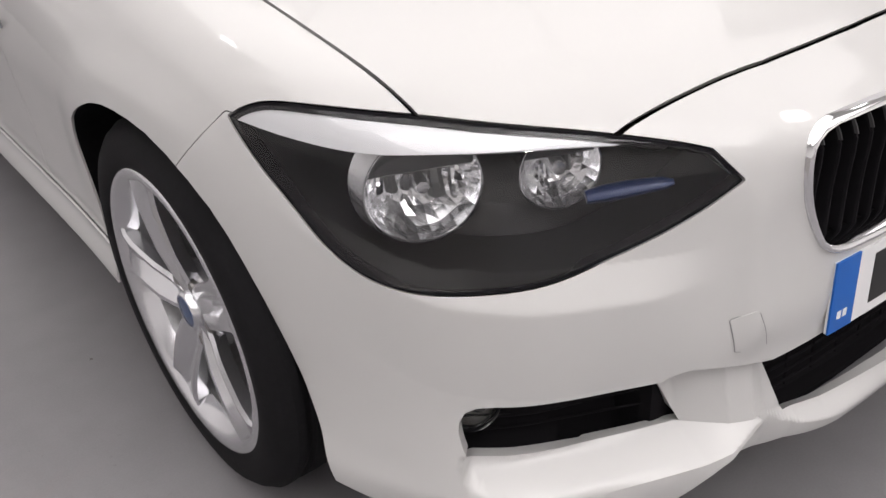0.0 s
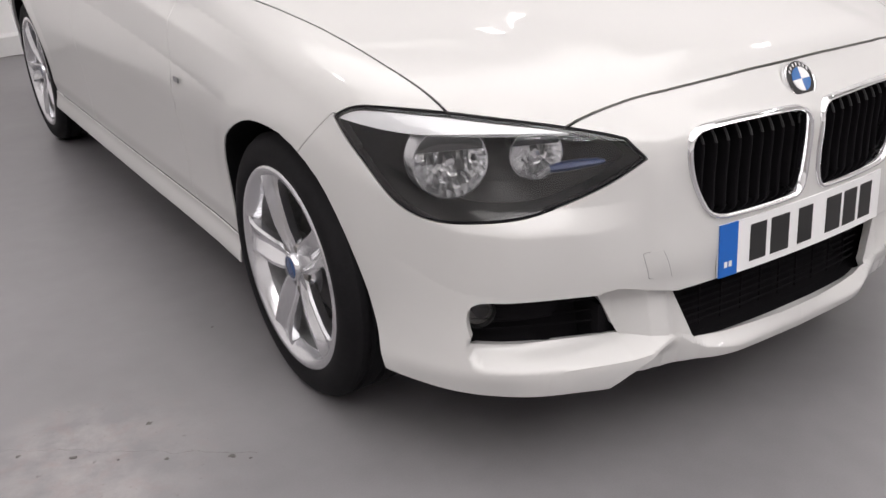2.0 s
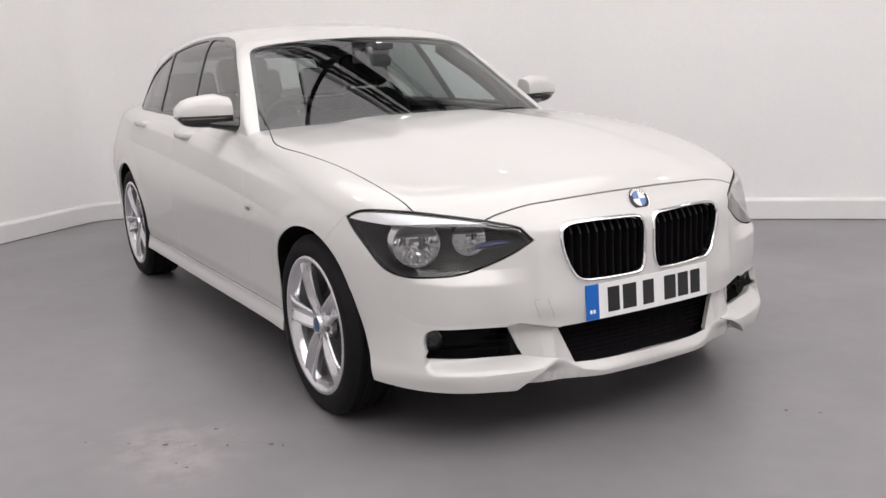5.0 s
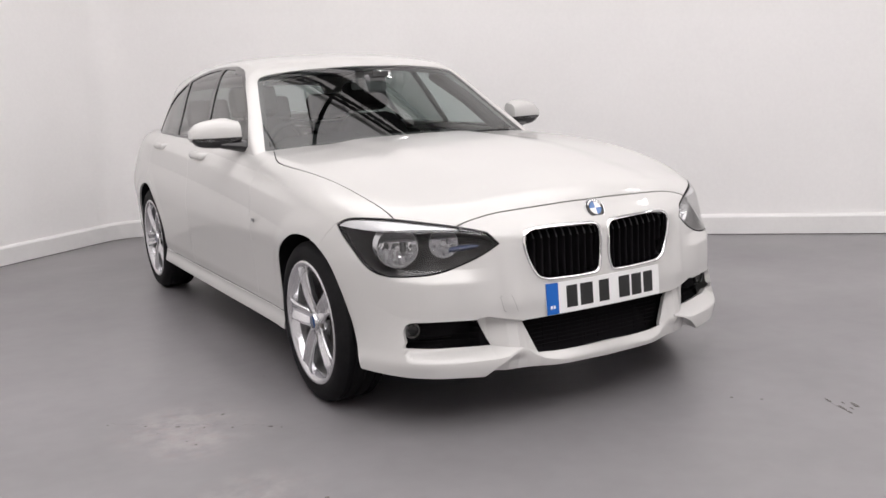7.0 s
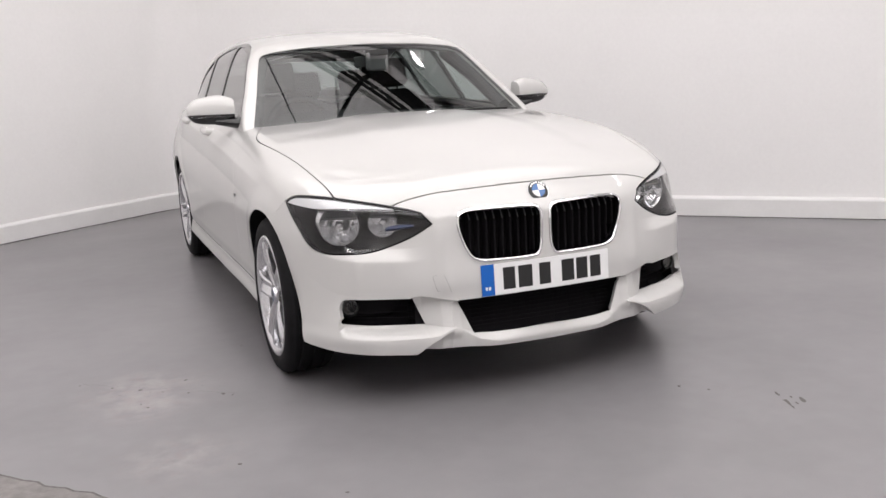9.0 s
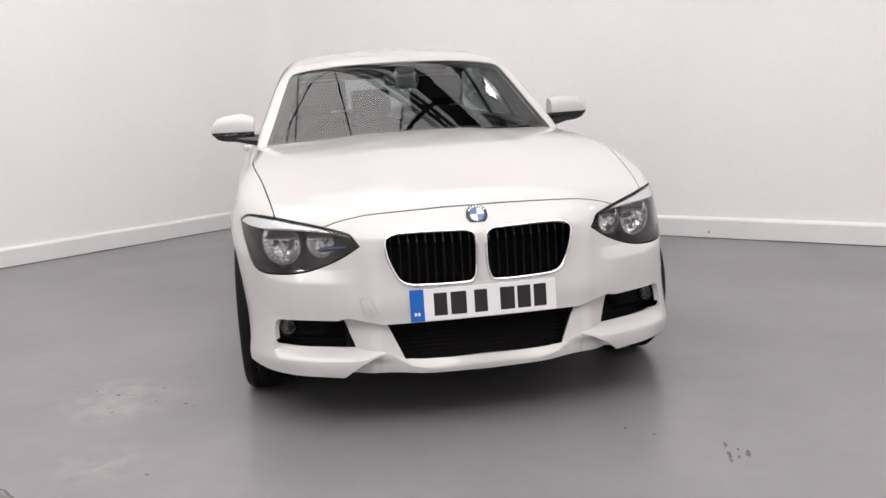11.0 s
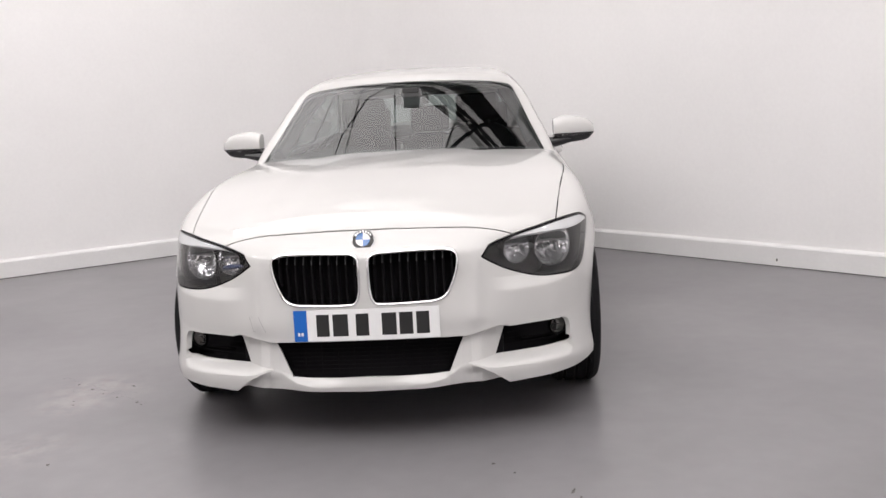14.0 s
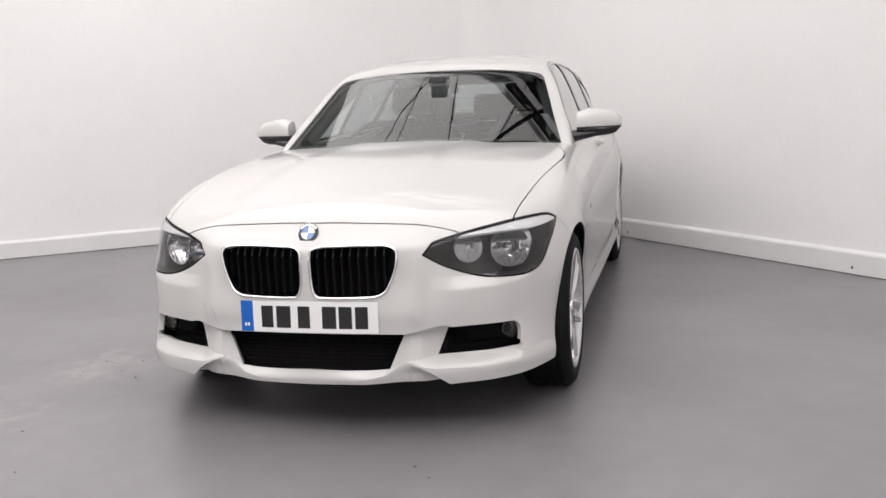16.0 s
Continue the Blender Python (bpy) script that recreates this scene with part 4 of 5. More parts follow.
def handle(door, sx, y, z):
    x = float(SIDE(y) - WAIST(z))
    bm = bmesh.new()
    tube(bm, [(sx * (x - 0.012), y - 0.10, z), (sx * (x + 0.022), y - 0.085, z + 0.001), (sx * (x + 0.030), y, z + 0.003), (sx * (x + 0.024), y + 0.085, z + 0.002), (sx * (x - 0.012), y + 0.10, z)],
         [0.013, 0.014, 0.015, 0.014, 0.013], 10, flat=1.3)
    part("door_handle", bm, PAINT, door, "white door handle", smooth=True)


sides()


def greenhouse():
    keep = GF[np.all(GV[GF][:, :, 2] > 0.85, axis=1)]
    v, f = cut(GV, keep, out_of_body, lambda v: -side_s(DLO)(v), lambda v: -screen_s(v), lambda v: -rear_s(v))
    panel("roof", cabin, v, f, PAINT, car, "white roof and pillars", depth=0.03, mirror=True)
    v, f = cut(GV, keep, out_of_body, lambda v: screen_s(v) - 0.0015)
    panel("windscreen", cabin, v, f, SCREEN_GLASS, car, "clear laminated windscreen", depth=0, mirror=True, lift=-0.002).visible_shadow = False
    # dark printed border round the screen
    v, f = cut(GV, keep, out_of_body, lambda v: screen_s(v) - 0.0005, lambda v: np.where(v[:, 2] < 1.02, 0.018, np.where(np.abs(v[:, 0]) < 0.50, 0.007, 0.012)) - np.minimum(screen_s(v), out_of_body(v)))
    panel("screen_border", cabin, v, f, RUBBER, car, "black border of the windscreen", depth=0.006, mirror=True, lift=-0.0035)
    v, f = cut(GV, keep, rear_s)
    panel("rear_window", cabin, v, f, REAR_GLASS, car, "rear window", depth=0, mirror=True, lift=-0.002).visible_shadow = False
    inner = lambda v: side_s(DLO)(v) - 0.016
    sail = lambda v: v[:, 1] - 1.775 - 0.62 * (v[:, 2] - 0.955)
    pillar = lambda v: np.abs(v[:, 1] - 2.47 - 0.46 * (v[:, 2] - 1.0)) - 0.026
    slim = lambda v: np.abs(v[:, 1] - 3.07 - 0.45 * (v[:, 2] - 1.0)) - 0.018
    for flip in (False, True):
        v, f = cut(GV, keep, lambda v: side_s(DLO)(v) - 0.001, out_of_body, lambda v: np.maximum(np.maximum(-inner(v), -pillar(v)), np.maximum(-slim(v), -sail(v))))
        panel("window_trim", cabin, v, f, GLOSS_BLACK, car, "black window surround and pillar trim", depth=0.012, flip=flip, lift=0.001)
        for lo, hi in ((0, 1), (1, 2), (2, 3)):
            tests = [inner]
            if lo == 0:
                tests += [sail, lambda v: 2.47 + 0.46 * (v[:, 2] - 1.0) - 0.026 - v[:, 1]]
            elif lo == 1:
                tests += [lambda v: v[:, 1] - 2.47 - 0.46 * (v[:, 2] - 1.0) - 0.026, lambda v: 3.07 + 0.45 * (v[:, 2] - 1.0) - 0.018 - v[:, 1]]
            else:
                tests += [lambda v: v[:, 1] - 3.07 - 0.45 * (v[:, 2] - 1.0) - 0.018]
            v, f = cut(GV, keep, *tests)
            panel("side_window", cabin, v, f, SIDE_GLASS if lo == 0 else REAR_GLASS, car, "clear front side window" if lo == 0 else "tinted rear side window", depth=0, flip=flip, lift=-0.004).visible_shadow = False
    # wipers
    for x0, x1 in ((-0.50, 0.10), (0.02, 0.60)):
        bm = bmesh.new()
        p = [(x, float(RAKE(z) + 0.30 * x * x) - 0.012, z) for x, z in zip(np.linspace(x0, x1, 12), 0.950 + 0.012 * np.sin(np.linspace(0.1, 2.6, 12)))]
        tube(bm, p, 0.0045, 6)
        part("wiper", bm, BLACK, car, "black wiper blade")


greenhouse()


# ---- wheels ----
def wheel():
    """One wheel, its outer face towards +x, its centre at the origin."""
    w = new("wheel")
    broad = Matrix.Diagonal((1, 1.045, 1.045, 1))
    bm = bmesh.new()
    R, W = 0.318, 0.112
    prof = [(0.237, 0.076), (0.246, 0.083), (0.257, 0.088), (0.276, 0.089), (0.296, 0.083), (0.309, 0.072), (R - 0.003, 0.060)]
    for a, b in ((0.060, 0.044), (0.030, -0.002), (-0.018, -0.050), (-0.064, -0.084)):
        prof += [(R, a - 0.002), (R, b), (R - 0.007, b - 0.002), (R - 0.007, b - 0.012)]
    prof += [(R - 0.01, -0.10), (0.29, -0.115), (0.25, -0.118), (0.226, -0.10)]
    lathe(bm, prof, 96, "x")
    part("tyre", bm, TYRE, w, "low profile black tyre", smooth=True, angle=35)
    bm = bmesh.new()
    lathe(bm, [(0.206, 0.050), (0.214, 0.070), (0.224, 0.076), (0.232, 0.077), (0.235, 0.083), (0.230, 0.087), (0.221, 0.085), (0.211, 0.074), (0.200, 0.050)], 96, "x", m=broad)
    rim = part("rim", bm, ALLOY, w, "silver five-spoke alloy rim", smooth=True, angle=50)
    bm = bmesh.new()
    lathe(bm, [(0.214, -0.10), (0.205, -0.06), (0.202, 0.02), (0.205, 0.052), (0.199, 0.052), (0.194, 0.02), (0.20, -0.06), (0.208, -0.10)], 72, "x", m=broad)
    part("barrel", bm, BARREL, rim, "dark inner barrel", smooth=True, angle=50)
    for k in range(5):
        # each broad spoke: two raised ribs with a shallow web between, flaring at the rim
        bm = bmesh.new()
        rings = []
        for r, half, face, sink in ((0.030, 0.022, 0.072, 0.0), (0.06, 0.033, 0.080, 0.014), (0.10, 0.036, 0.089, 0.018), (0.14, 0.037, 0.093, 0.016), (0.175, 0.038, 0.095, 0.010), (0.20, 0.041, 0.094, 0.003), (0.216, 0.054, 0.090, -0.003)):
            depth = 0.026
            rib = 0.012 + 0.10 * half
            face -= 0.012
            low = 0.006 + sink
            prof = [(-half * 0.98, face - depth), (-half * 1.02, face - 0.006), (-half + 0.004, face), (-half + 0.011, face - 0.001), (-rib * 0.3, face - low),
                    (rib * 0.3, face - low), (half - 0.011, face - 0.001), (half - 0.004, face), (half * 1.02, face - 0.006), (half * 0.98, face - depth)]
            rings.append([(x, t, r) for t, x in prof])
        loft(bm, rings)
        bmesh.ops.transform(bm, matrix=broad @ Matrix.Rotation(2 * math.pi * k / 5, 4, "X"), verts=bm.verts)
        part("spoke", bm, ALLOY, rim, smooth=True, angle=22)
        bm = bmesh.new()
        a = 2 * math.pi * (k + 0.5) / 5
        lathe(bm, [(0.0, 0.064), (0.009, 0.064), (0.011, 0.060), (0.011, 0.04)], 16, "x", (0, -0.056 * math.sin(a), 0.056 * math.cos(a)))
        part("wheel_bolt", bm, STEEL, rim)
    bm = bmesh.new()
    lathe(bm, [(0.0, 0.062), (0.06, 0.058), (0.075, 0.047), (0.078, 0.03)], 40, "x")
    part("hub", bm, ALLOY, rim, smooth=True)
    bm = bmesh.new()
    lathe(bm, [(0.0, 0.074), (0.018, 0.0735), (0.026, 0.072), (0.028, 0.066)], 40, "x")
    part("centre_cap", bm, CAP_BLUE, rim, "blue and silver centre cap", smooth=True)
    bm = bmesh.new()
    lathe(bm, [(0.0262, 0.073), (0.030, 0.0735), (0.033, 0.070), (0.034, 0.055)], 40, "x")
    part("cap_ring", bm, ALLOY, rim, smooth=True)
    bm = bmesh.new()
    lathe(bm, [(0.0, 0.0), (0.07, 0.0), (0.075, -0.018), (0.138, -0.018), (0.141, -0.034), (0.0, -0.034)], 64, "x")
    part("brake_disc", bm, DISC, w, "steel brake disc", smooth=True, angle=30)
    bm = bmesh.new()
    lathe(bm, [(0.19, -0.09), (0.172, -0.05), (0.0, -0.05)], 48, "x")
    part("back_plate", bm, LINER, w)
    return w


def wheels():
    first = wheel()
    spots = [(0.780, FRONT_AXLE, 1), (0.775, REAR_AXLE, 1), (-0.780, FRONT_AXLE, -1), (-0.775, REAR_AXLE, -1)]
    for i, (x, y, sx) in enumerate(spots):
        m = Matrix.Translation((x, y, 0.318)) @ (Matrix.Rotation(math.pi, 4, "Z") if sx < 0 else Matrix.Identity(4)) @ Matrix.Rotation(radians((180, 160, 14, 172)[i]), 4, "X")
        o = copy_thing(first, m) if i else first
        if not i:
            o.matrix_basis = m
        under(o, car, "silver alloy wheel with a low profile tyre")
    ring = [(REAR_AXLE - 0.01 + 0.352 * math.cos(a), 0.325 + 0.352 * math.sin(a)) for a in np.linspace(-0.2, math.pi + 0.2, 40)]
    for outline, c in ((ARCH[ARCH[:, 1] > 0.19], (0.765, 0.30)), (np.array(ring), (REAR_AXLE, 0.32))):
        y, z = outline[:, 0], outline[:, 1]
        n = len(y)
        edge = cast(body, np.stack([np.zeros(n), y, z], 1), np.tile((1.0, 0, 0), (n, 1)))[:, 0]
        for sx in (1, -1):
            rows = []
            for inset, grow in ((0.0045, 1.0), (0.030, 1.03), (None, 1.03), (None, 0.15)):
                x = edge - inset if inset else np.full(n, 0.50)
                rows.append([(sx * float(x[i]), c[0] + (y[i] - c[0]) * grow, c[1] + (z[i] - c[1]) * grow) for i in range(n)])
            part("arch_liner", loft(bmesh.new(), rows, closed=False, caps=False), LINER, car, "black wheel arch liner", smooth=True)
    bm = bmesh.new()
    box(bm, (0, 2.2, 0.26), (1.0, 3.6, 0.10), 0.02)
    box(bm, (0, 2.12, 0.25), (1.58, 1.9, 0.08), 0.02)
    part("underbody", bm, LINER, car, "dark underbody")
    bm = bmesh.new()
    box(bm, (0, 0.40, 0.30), (0.96, 0.5, 0.13), 0.02)
    part("radiator_duct", bm, SLAT, car)
    bm = bmesh.new()
    loft(bm, [[(x, float(NOSE(0.25) + BOW(abs(x))) + a, z) for a, z in ((0.058, 0.236), (0.30, 0.236), (0.30, 0.226), (0.058, 0.226))] for x in np.linspace(-0.46, 0.46, 24)])
    part("intake_floor", bm, SLAT, car, "black tray under the lower air intake")


wheels()


# ---- mirrors, plate, badge ----
def door_mirrors():
    for sx in (1, -1):
        t = under(new("door_mirror"), car, "white door mirror with a black base")
        def shell(scale, lo, hi, back):
            rows = []
            for k in range(9):
                u = k / 8
                x = 0.775 + (0.988 - 0.775) * u
                tall = scale * (0.072 * (1 - 0.35 * u**3)) * (0.72 + 0.28 * min(1, u / 0.25)) * math.sqrt(max(1 - (max(u - 0.8, 0) / 0.2) ** 2 * 0.75, 0.05))
                zc, yc = 1.030 - 0.008 * u, 1.815 + 0.045 * u
                row = []
                for j in range(20):
                    a = 2 * math.pi * j / 20
                    c, s = math.cos(a), math.sin(a)
                    y = -0.075 * (1 - 0.3 * u * u) * abs(c) ** (0.8 if s > 0 else 0.45) if c > 0 else 0.03 * abs(c) ** 0.6
                    z = tall * np.sign(s) * abs(s) ** 0.75
                    row.append((sx * x, yc + y, min(max(zc + z, lo), hi)))
                rows.append(row)
            return rows
        bm = loft(bmesh.new(), shell(1.0, 1.009, 2, 0))
        part("mirror_cap", bm, PAINT, t, "white mirror cap", smooth=True, angle=50)
        bm = loft(bmesh.new(), [[(x, y, z - 0.0) for x, y, z in r] for r in shell(1.0, 0.0, 1.007, 0)])
        part("mirror_base", bm, GLOSS_BLACK, t, "black lower mirror housing", smooth=True, angle=50)
        bm = bmesh.new()
        tube(bm, [(sx * 0.86, 1.80, 0.975), (sx * 0.80, 1.785, 0.968), (sx * 0.735, 1.77, 0.960)], [0.032, 0.044, 0.058], 12, flat=0.6)
        part("mirror_arm", bm, GLOSS_BLACK, t, smooth=True)
        bm = bmesh.new()
        tube(bm, [(sx * x, 1.742 + 0.045 * (x - 0.775) / 0.21 + 0.02 * ((x - 0.80) / 0.17) ** 4, 0.998) for x in np.linspace(0.80, 0.975, 10)], 0.005, 8)
        part("turn_signal", bm, LAMP_GLASS, t, "thin clear indicator strip")
        bm = bmesh.new()
        box(bm, (sx * 0.885, 1.872, 1.028), (0.155, 0.004, 0.085), 0.015)
        part("mirror_pane", bm, MIRROR, t, "mirror glass")


door_mirrors()


def number_plate():
    t = under(new("number_plate"), car, "white front number plate with a blue band and dark bars")
    lean = Matrix.Translation((0, 0.0405, 0.450)) @ Matrix.Rotation(radians(-3), 4, "X")
    def slab(x0, x1, z0, z1, push, thick, mat, name, parent, label="", n=12):
        bm = bmesh.new()
        rows = [[(x, 0.17 * x * x + push + a, z) for a, z in ((0, z0), (0, z1), (thick, z1), (thick, z0))] for x in np.linspace(x0, x1, n)]
        loft(bm, rows)
        bmesh.ops.transform(bm, matrix=lean, verts=bm.verts)
        return part(name, bm, mat, parent, label)
    slab(-0.26, 0.26, -0.0555, 0.0555, -0.006, 0.006, PLATE, "plate", t, "white plate sheet")
    slab(-0.2605, -0.212, -0.0558, 0.0558, -0.0066, 0.003, PLATE_BLUE, "band", t, "blue band", 4)
    for x, w in ((-0.178, 0.046), (-0.119, 0.044), (-0.078, 0.014), (-0.036, 0.046), (0.056, 0.052), (0.118, 0.048), (0.178, 0.046)):
        slab(x, x + w, -0.0395, 0.0395, -0.0066, 0.003, PLATE_BLACK, "bar", t, "black bar", 4)
    for x in (-0.247, -0.235):
        slab(x, x + 0.008, -0.036, -0.024, -0.0071, 0.003, PLATE, "small_bar", t, "small white bar", 3)
    bm = bmesh.new()
    lathe(bm, [(0.0, -0.008), (0.004, -0.007), (0.005, 0.0)], 12, "y", (0.232, 0.012, 0.002), lean)
    part("screw_cap", bm, PLATE, t)


number_plate()


def hood_badge():
    t = under(new("badge"), car, "round blue and white badge in a dark ring")
    y = float(NOSE(0.742))
    m = Matrix.Translation((0, y - 0.004, 0.742)) @ Matrix.Rotation(radians(-32), 4, "X")
    bm = bmesh.new()
    lathe(bm, [(0.0, 0.01), (0.041, 0.008), (0.0415, 0.0), (0.040, -0.003), (0.0385, -0.002), (0.0, -0.002)], 48, "y", m=m)
    part("rim", bm, CHROME, t, "chrome rim", smooth=True, angle=35)
    bm = bmesh.new()
    lathe(bm, [(0.0385, -0.0025), (0.026, -0.0035), (0.0, -0.0035)], 48, "y", m=m)
    part("dark_ring", bm, PLATE_BLACK, t, "dark ring")
    for k in range(4):
        bm = bmesh.new()
        a = [radians(90 * k + 90 * j / 10) for j in range(11)]
        prism(bm, [(0, 0)] + [(0.0255 * math.cos(q), 0.0255 * math.sin(q)) for q in a], -0.0055, -0.003, "xz", m)
        part("quadrant", bm, (BADGE_WHITE, BADGE_BLUE)[k % 2], t)
    bm = bmesh.new()
    for j in range(7):
        a = radians(35 + 110 * j / 6)
        box(bm, (0.032 * math.cos(a), -0.004, 0.032 * math.sin(a)), (0.0045, 0.001, 0.007), m=m)
    part("ring_marks", bm, CHROME, t)


hood_badge()


# ---- cabin interior ----
def seat(x, y, z, wide, name, headrest=True, tall=0.50, lean=18):
    s = under(new(name), car, "dark cloth car seat with a headrest")
    bm = bmesh.new()
    box(bm, (x, y, z), (wide, 0.50, 0.16), 0.05, segments=3)
    part("cushion", bm, CLOTH, s, smooth=True)
    m = Matrix.Translation((x, y + 0.24, z + 0.05)) @ Matrix.Rotation(radians(-lean), 4, "X")
    bm = bmesh.new()
    rows = []
    for u, half, thick in ((0.0, 0.46, 0.13), (0.15, 0.50, 0.15), (0.5, 0.50, 0.13), (0.8, 0.45, 0.10), (0.95, 0.34, 0.08), (1.0, 0.24, 0.05)):
        rows.append([(half * wide * c * (1 if abs(c) < 0.9 else 1.0), thick * 0.5 * d, u * tall) for c, d in
                     ((-1, -0.6), (-0.85, -1.15), (-0.55, -0.75), (0.55, -0.75), (0.85, -1.15), (1, -0.6), (1, 0.6), (0.8, 1), (-0.8, 1), (-1, 0.6))])
    loft(bm, rows)
    bmesh.ops.transform(bm, matrix=m, verts=bm.verts)
    part("backrest", bm, CLOTH, s, smooth=True, angle=60)
    if headrest:
        bm = bmesh.new()
        box(bm, (0, 0.01, tall + 0.115), (0.27, 0.10, 0.17), 0.04, segments=3, m=m)
        part("headrest", bm, CLOTH, s, smooth=True)
        bm = bmesh.new()
        for a in (-0.07, 0.07):
            tube(bm, [m @ Vector((a, 0.01, tall - 0.03)), m @ Vector((a, 0.01, tall + 0.06))], 0.006, 8)
        part("headrest_posts", bm, BLACK, s)


def interior():
    seat(-0.36, 2.35, 0.52, 0.50, "front_seat")
    seat(0.36, 2.35, 0.52, 0.50, "front_seat")
    for x in (-0.42, 0.0, 0.42):
        seat(x, 3.10, 0.54, 0.42, "rear_seat", tall=0.42, lean=22)
    bm = bmesh.new()
    rows = []
    for y, z in ((1.42, 0.93), (1.60, 0.955), (1.80, 0.96), (1.92, 0.93), (1.97, 0.82), (1.93, 0.60)):
        rows.append([(x, y + 0.10 * x * x, z - 0.03 * x * x + (0.035 if abs(x + 0.37) < 0.2 and 1.7 < y < 1.95 else 0)) for x in np.linspace(-0.70, 0.70, 25)])
    loft(bm, rows, closed=False, caps=False)
    part("dashboard", bm, DASH, car, "dark grey dashboard", smooth=True, angle=50)
    w = under(new("steering_wheel"), car, "black steering wheel")
    m = Matrix.Translation((-0.37, 2.02, 0.88)) @ Matrix.Rotation(radians(-25), 4, "X")
    bm = bmesh.new()
    tube(bm, [m @ Vector((0.185 * math.cos(a), 0, 0.185 * math.sin(a))) for a in np.linspace(0, 2 * math.pi, 40, endpoint=False)], 0.016, 10, closed=True, up=(0, 1, 0))
    part("wheel_rim", bm, BLACK, w, smooth=True)
    bm = bmesh.new()
    box(bm, (0, -0.01, 0), (0.16, 0.06, 0.12), 0.03, m=m)
    box(bm, (0, 0, 0), (0.34, 0.025, 0.045), 0.01, m=m)
    box(bm, (0, 0, -0.09), (0.05, 0.025, 0.16), 0.01, m=m)
    part("wheel_hub", bm, BLACK, w)
    r = under(new("rear_view_mirror"), car, "black interior mirror on the windscreen")
    bm = bmesh.new()
    box(bm, (0.02, 2.005, 1.225), (0.19, 0.026, 0.058), 0.012, segments=3)
    box(bm, (0.03, 1.93, 1.272), (0.09, 0.13, 0.03), 0.01)
    part("mirror_case", bm, DARK_TRIM, r, smooth=True)
    bm = bmesh.new()
    box(bm, (0.03, 1.945, 1.225), (0.115, 0.07, 0.10), 0.033, segments=5)
    part("sensor_cover", bm, SENSOR, r, "glossy grey sensor cover", smooth=True)
    bm = bmesh.new()
    rows = []
    for y in np.linspace(2.06, 3.5, 14):
        rows.append([(x, y, float(ROOF(y)) - 0.045 - 0.16 * x * x) for x in np.linspace(-0.52, 0.52, 11)])
    loft(bm, rows, closed=False, caps=False)
    part("headlining", bm, TRIM_GREY, car, "pale grey headlining", smooth=True)
    bm = bmesh.new()
    box(bm, (0, 3.68, 0.93), (1.1, 0.5, 0.03), 0.01)
    part("parcel_shelf", bm, DASH, car, "dark parcel shelf")
    bm = bmesh.new()
    box(bm, (0, 2.5, 0.42), (1.50, 2.6, 0.04), 0.01)
    part("cabin_floor", bm, CLOTH, car)
    for sx in (1, -1):
        bm = bmesh.new()
        box(bm, (sx * 0.715, 2.66, 0.69), (0.05, 1.86, 0.48), 0.02)
        part("door_card", bm, DASH, car, "dark inner door trim")
        bm = bmesh.new()
        tube(bm, [(sx * 0.672, 1.74, 0.96), (sx * 0.606, 1.98, 1.125), (sx * 0.528, 2.20, 1.26)], 0.036, 12)
        part("pillar_trim", bm, DARK_TRIM, car)


interior()


# ---- roof steelwork ----
def roof_truss(a, b, z, tall, label, rungs=16, radius=0.05):
    t = thing("roof_truss", label, "roof truss", "roof steelwork", (0, 0, 0))
    a, b = Vector((*a, z)), Vector((*b, z))
    for k, (h, r) in enumerate(((0.0, radius), (tall, radius))):
        bm = bmesh.new()
        tube(bm, [a + Vector((0, 0, h)), b + Vector((0, 0, h))], r, 8)
        part("chord", bm, TRUSS, t)
    for i in range(rungs):
        u, v = i / rungs, (i + 1) / rungs
        p, q = a.lerp(b, u), a.lerp(b, v)
        bm = bmesh.new()
        tube(bm, [p + Vector((0, 0, 0 if i % 2 else tall)), q + Vector((0, 0, tall if i % 2 else 0))], radius * 0.45, 6)
        part("strut", bm, TRUSS, t)


roof_truss((-1.55, 4.08), (3.10, 1.92), 3.98, 0.12, "black steel ladder truss under the roof", rungs=26, radius=0.022)


def beam(a, b, z, wide, tall, label):
    a, b = Vector((*a, 0)), Vector((*b, 0))
    d = (b - a).normalized()
    s = Vector((-d.y, d.x, 0)) * wide / 2
    bm = bmesh.new()
    t = 0.03
    prof = [(1, 0), (1, t), (0.12, t), (0.12, tall - t), (1, tall - t), (1, tall), (-1, tall), (-1, tall - t), (-0.12, tall - t), (-0.12, t), (-1, t), (-1, 0)]
    loft(bm, [[p + s * u + Vector((0, 0, z + h)) for u, h in prof] for p in (a, b)])
    tagged(part("roof_beam", bm, TRUSS), label, "roof beam", "roof steelwork")


beam((-1.35, 4.24), (3.10, 2.12), 3.96, 0.15, 0.12, "broad black steel roof beam")
beam((-0.9, 4.95), (3.2, 3.00 - 0.55), 4.10, 0.07, 0.09, "black steel roof beam")


def brace(path, radius, label):
    bm = bmesh.new()
    tube(bm, path, radius, 8)
    tagged(part("roof_brace", bm, TRUSS, smooth=True), label, "roof brace", "roof steelwork")


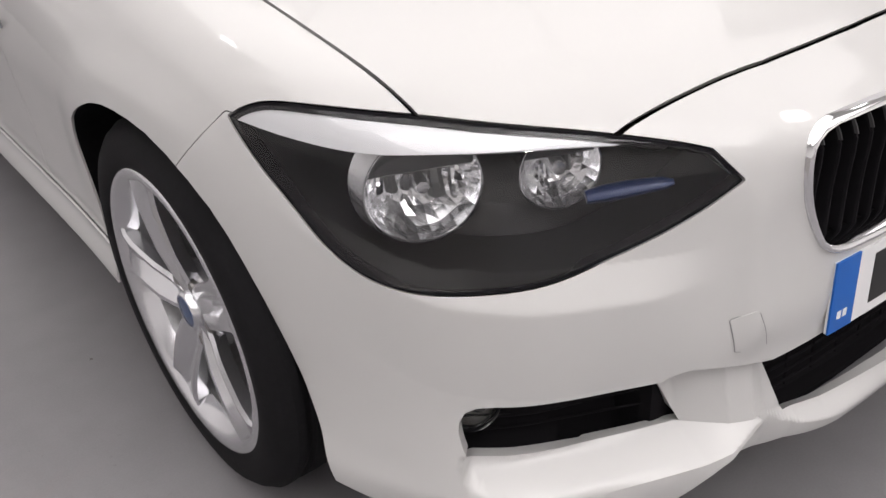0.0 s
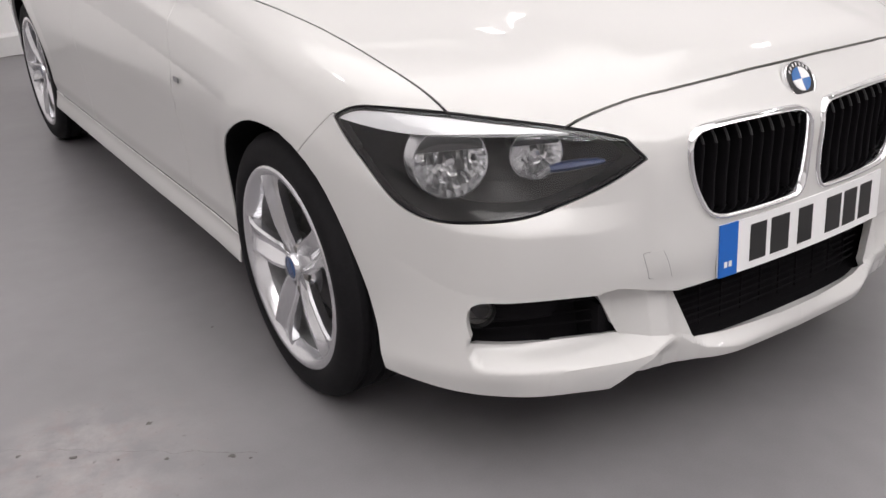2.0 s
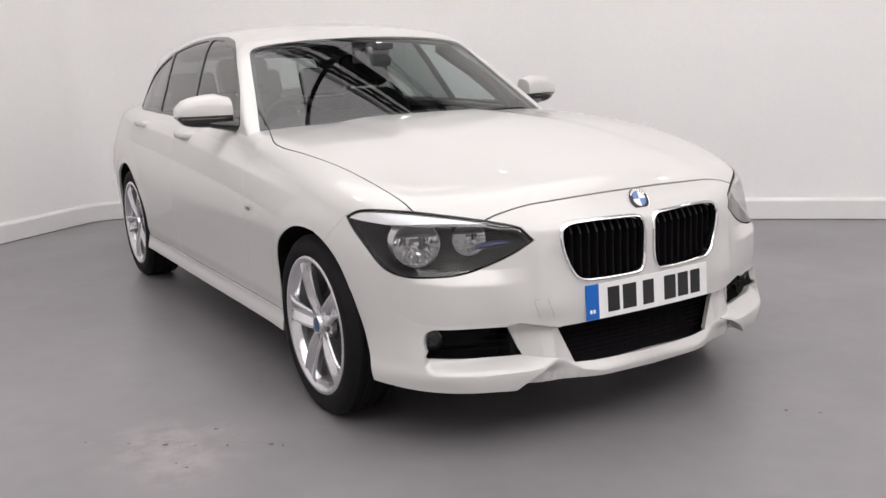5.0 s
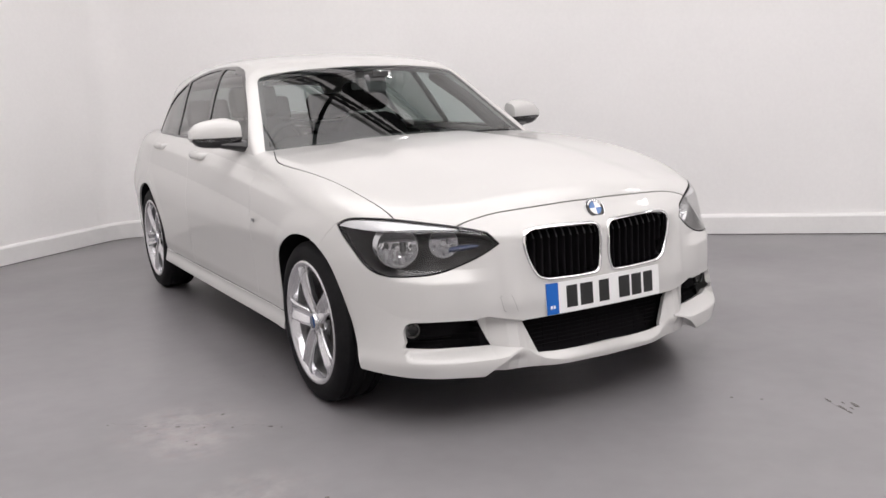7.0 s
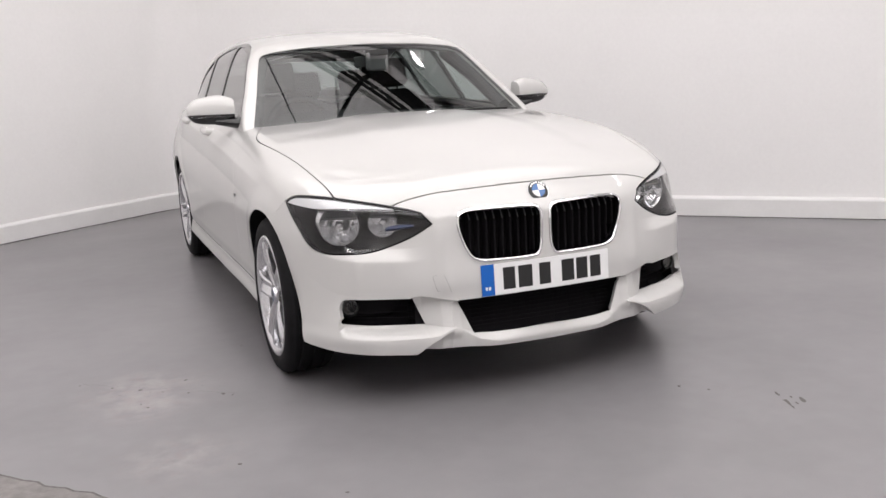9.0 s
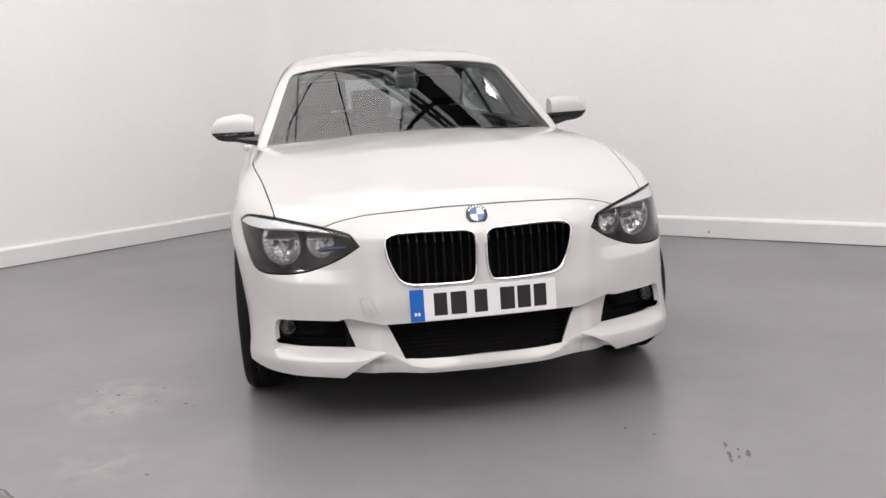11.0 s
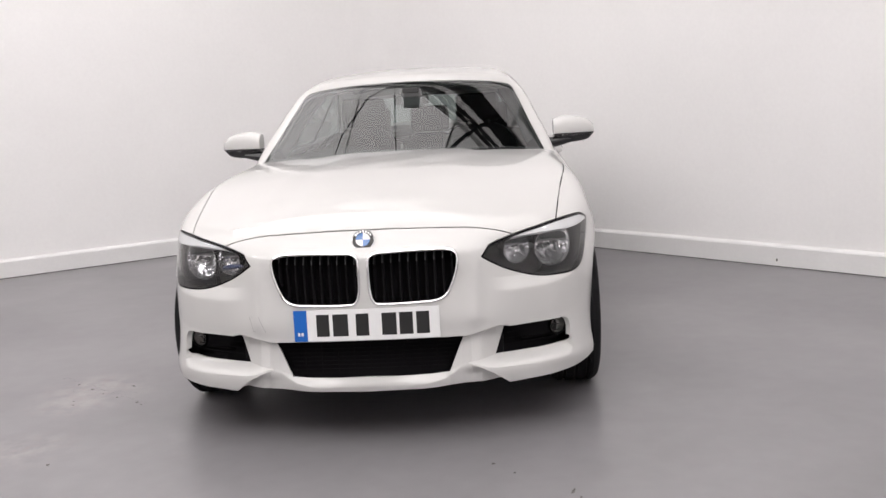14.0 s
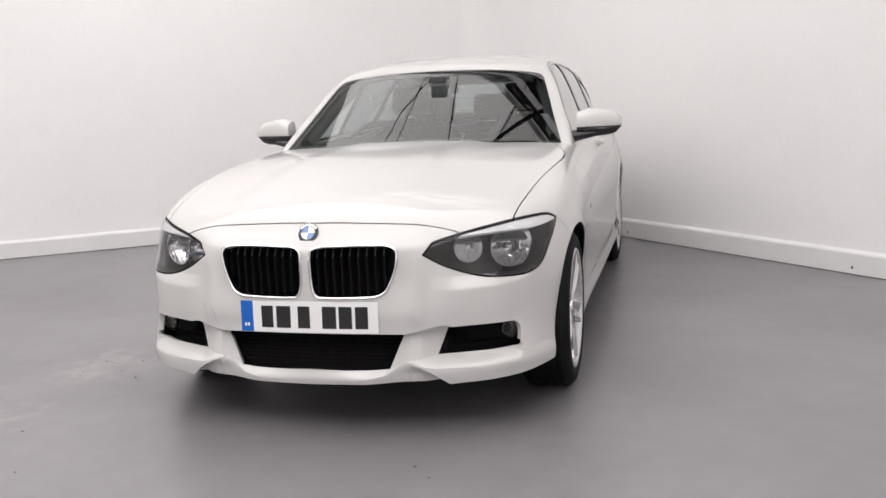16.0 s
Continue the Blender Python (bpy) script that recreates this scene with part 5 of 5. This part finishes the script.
brace([(0.98, 3.10, 4.0), (0.80, 3.05, 4.0), (0.50, 2.86, 3.99), (0.25, 2.68, 3.98), (0.05, 2.48, 3.97), (-0.25, 2.05, 3.96), (-0.5, 1.4, 3.95)], 0.022, "curved black roof brace")
brace([(-0.50, 4.6, 4.05), (-0.47, 3.3, 4.0), (-0.42, 2.7, 4.0), (-0.35, 0.6, 4.02)], 0.011, "thin black roof tie rod")
brace([(-0.50, 3.45, 4.0), (-0.9, 3.32, 4.0), (-1.25, 3.1, 3.99), (-1.45, 2.8, 3.98), (-1.5, 2.3, 3.97)], 0.009, "thin curved roof cable")


# ---- marks on the floor and skirting ----
def chip(name, x, y, size, seed, label, stretch=1.0, turn=0.0):
    rnd = random.Random(seed)
    n = 9
    pts = []
    for k in range(n):
        a = 2 * math.pi * k / n
        r = size * rnd.uniform(0.45, 1.0)
        u, v = r * stretch * math.cos(a), r * math.sin(a)
        pts.append((x + u * math.cos(turn) - v * math.sin(turn), y + u * math.sin(turn) + v * math.cos(turn)))
    bm = prism(bmesh.new(), pts, 0.0004, 0.0012, "xy")
    tagged(part(name, bm, MARK), label, "floor mark", "floor marks")


def marks():
    spots = "-1.62:1.01 -1.50:.91 -1.40:.83 -1.32:.76 -1.23:.70 -1.11:.62 -1.08:.59 -1.39:.61 -1.22:.86 -.93:1.22 -.92:-.41 -1.17:-.06 -1.41:.66 .50:-.24 .43:-.16"
    for i, (x, y) in enumerate(pairs(spots)):
        chip("floor_chip", x, y, 0.004 + 0.002 * (i % 3), i, "small dark chip in the grey floor paint", 1.25, -0.6)
    for i, (x, y, s) in enumerate(((0.655, -0.47, 0.010), (0.715, -0.475, 0.011), (0.68, -0.39, 0.008), (0.64, -0.51, 0.006), (0.70, -0.44, 0.005), (0.675, -0.495, 0.006))):
        chip("floor_scuff", x, y, s, 40 + i, "dark scuff mark on the grey floor", 3.2, 1.25)
    # fine crack
    rnd = random.Random(5)
    for a, b, w in (((-1.62, 1.03), (-1.06, 0.60), 0.0004),):
        bm = bmesh.new()
        left, right = [], []
        for k in range(31):
            t = k / 30
            x, y = a[0] + (b[0] - a[0]) * t + rnd.uniform(-0.006, 0.006), a[1] + (b[1] - a[1]) * t + rnd.uniform(-0.006, 0.006)
            q = w * rnd.uniform(0.2, 1.0)
            left.append((x - q, y - q, 0.0006))
            right.append((x + q, y + q, 0.0006))
        loft(bm, [left, right], closed=False, caps=False)
        tagged(part("floor_crack", bm, MARK), "fine dark crack in the floor paint", "floor crack", "floor marks")
    # strip of bare, worn concrete beyond the edge of the paint
    edge = [(-1.95 + 0.72 * t + rnd.uniform(-0.012, 0.012), 0.31 - 0.79 * t + rnd.uniform(-0.012, 0.012)) for t in np.linspace(0, 1, 25)]
    bm = prism(bmesh.new(), edge + [(-2.3, -2.2), (-4.6, -6.2), (-7.9, -0.3)], 0.0003, 0.001, "xy")
    tagged(part("bare_concrete", bm, OLD_CONCRETE), "worn bare concrete beyond the painted floor", "floor", kind="structure")
    bm = bmesh.new()
    loft(bm, [[(x + s, y + s, 0.0016) for x, y in edge] for s in (-0.004, 0.002)], closed=False, caps=False)
    tagged(part("paint_edge", bm, MARK), "dark chipped edge of the floor paint", "floor mark", "floor marks")
    # screws in the skirting board
    n = Vector((-math.sin(0.771), -math.cos(0.771), 0))
    for d in (2.05, 4.03):
        p = CORNER + RIGHT_WAY * d + n * 0.0285
        bm = bmesh.new()
        lathe(bm, [(0.0, -0.003), (0.008, -0.002), (0.010, 0.002)], 14, "y", m=Matrix.Translation((p.x, p.y, 0.045)) @ Matrix.Rotation(0.771, 4, "Z"))
        tagged(part("screw_head", bm, NAIL, smooth=True), "dark screw head in the white skirting board", "screw", "skirting screws")


marks()
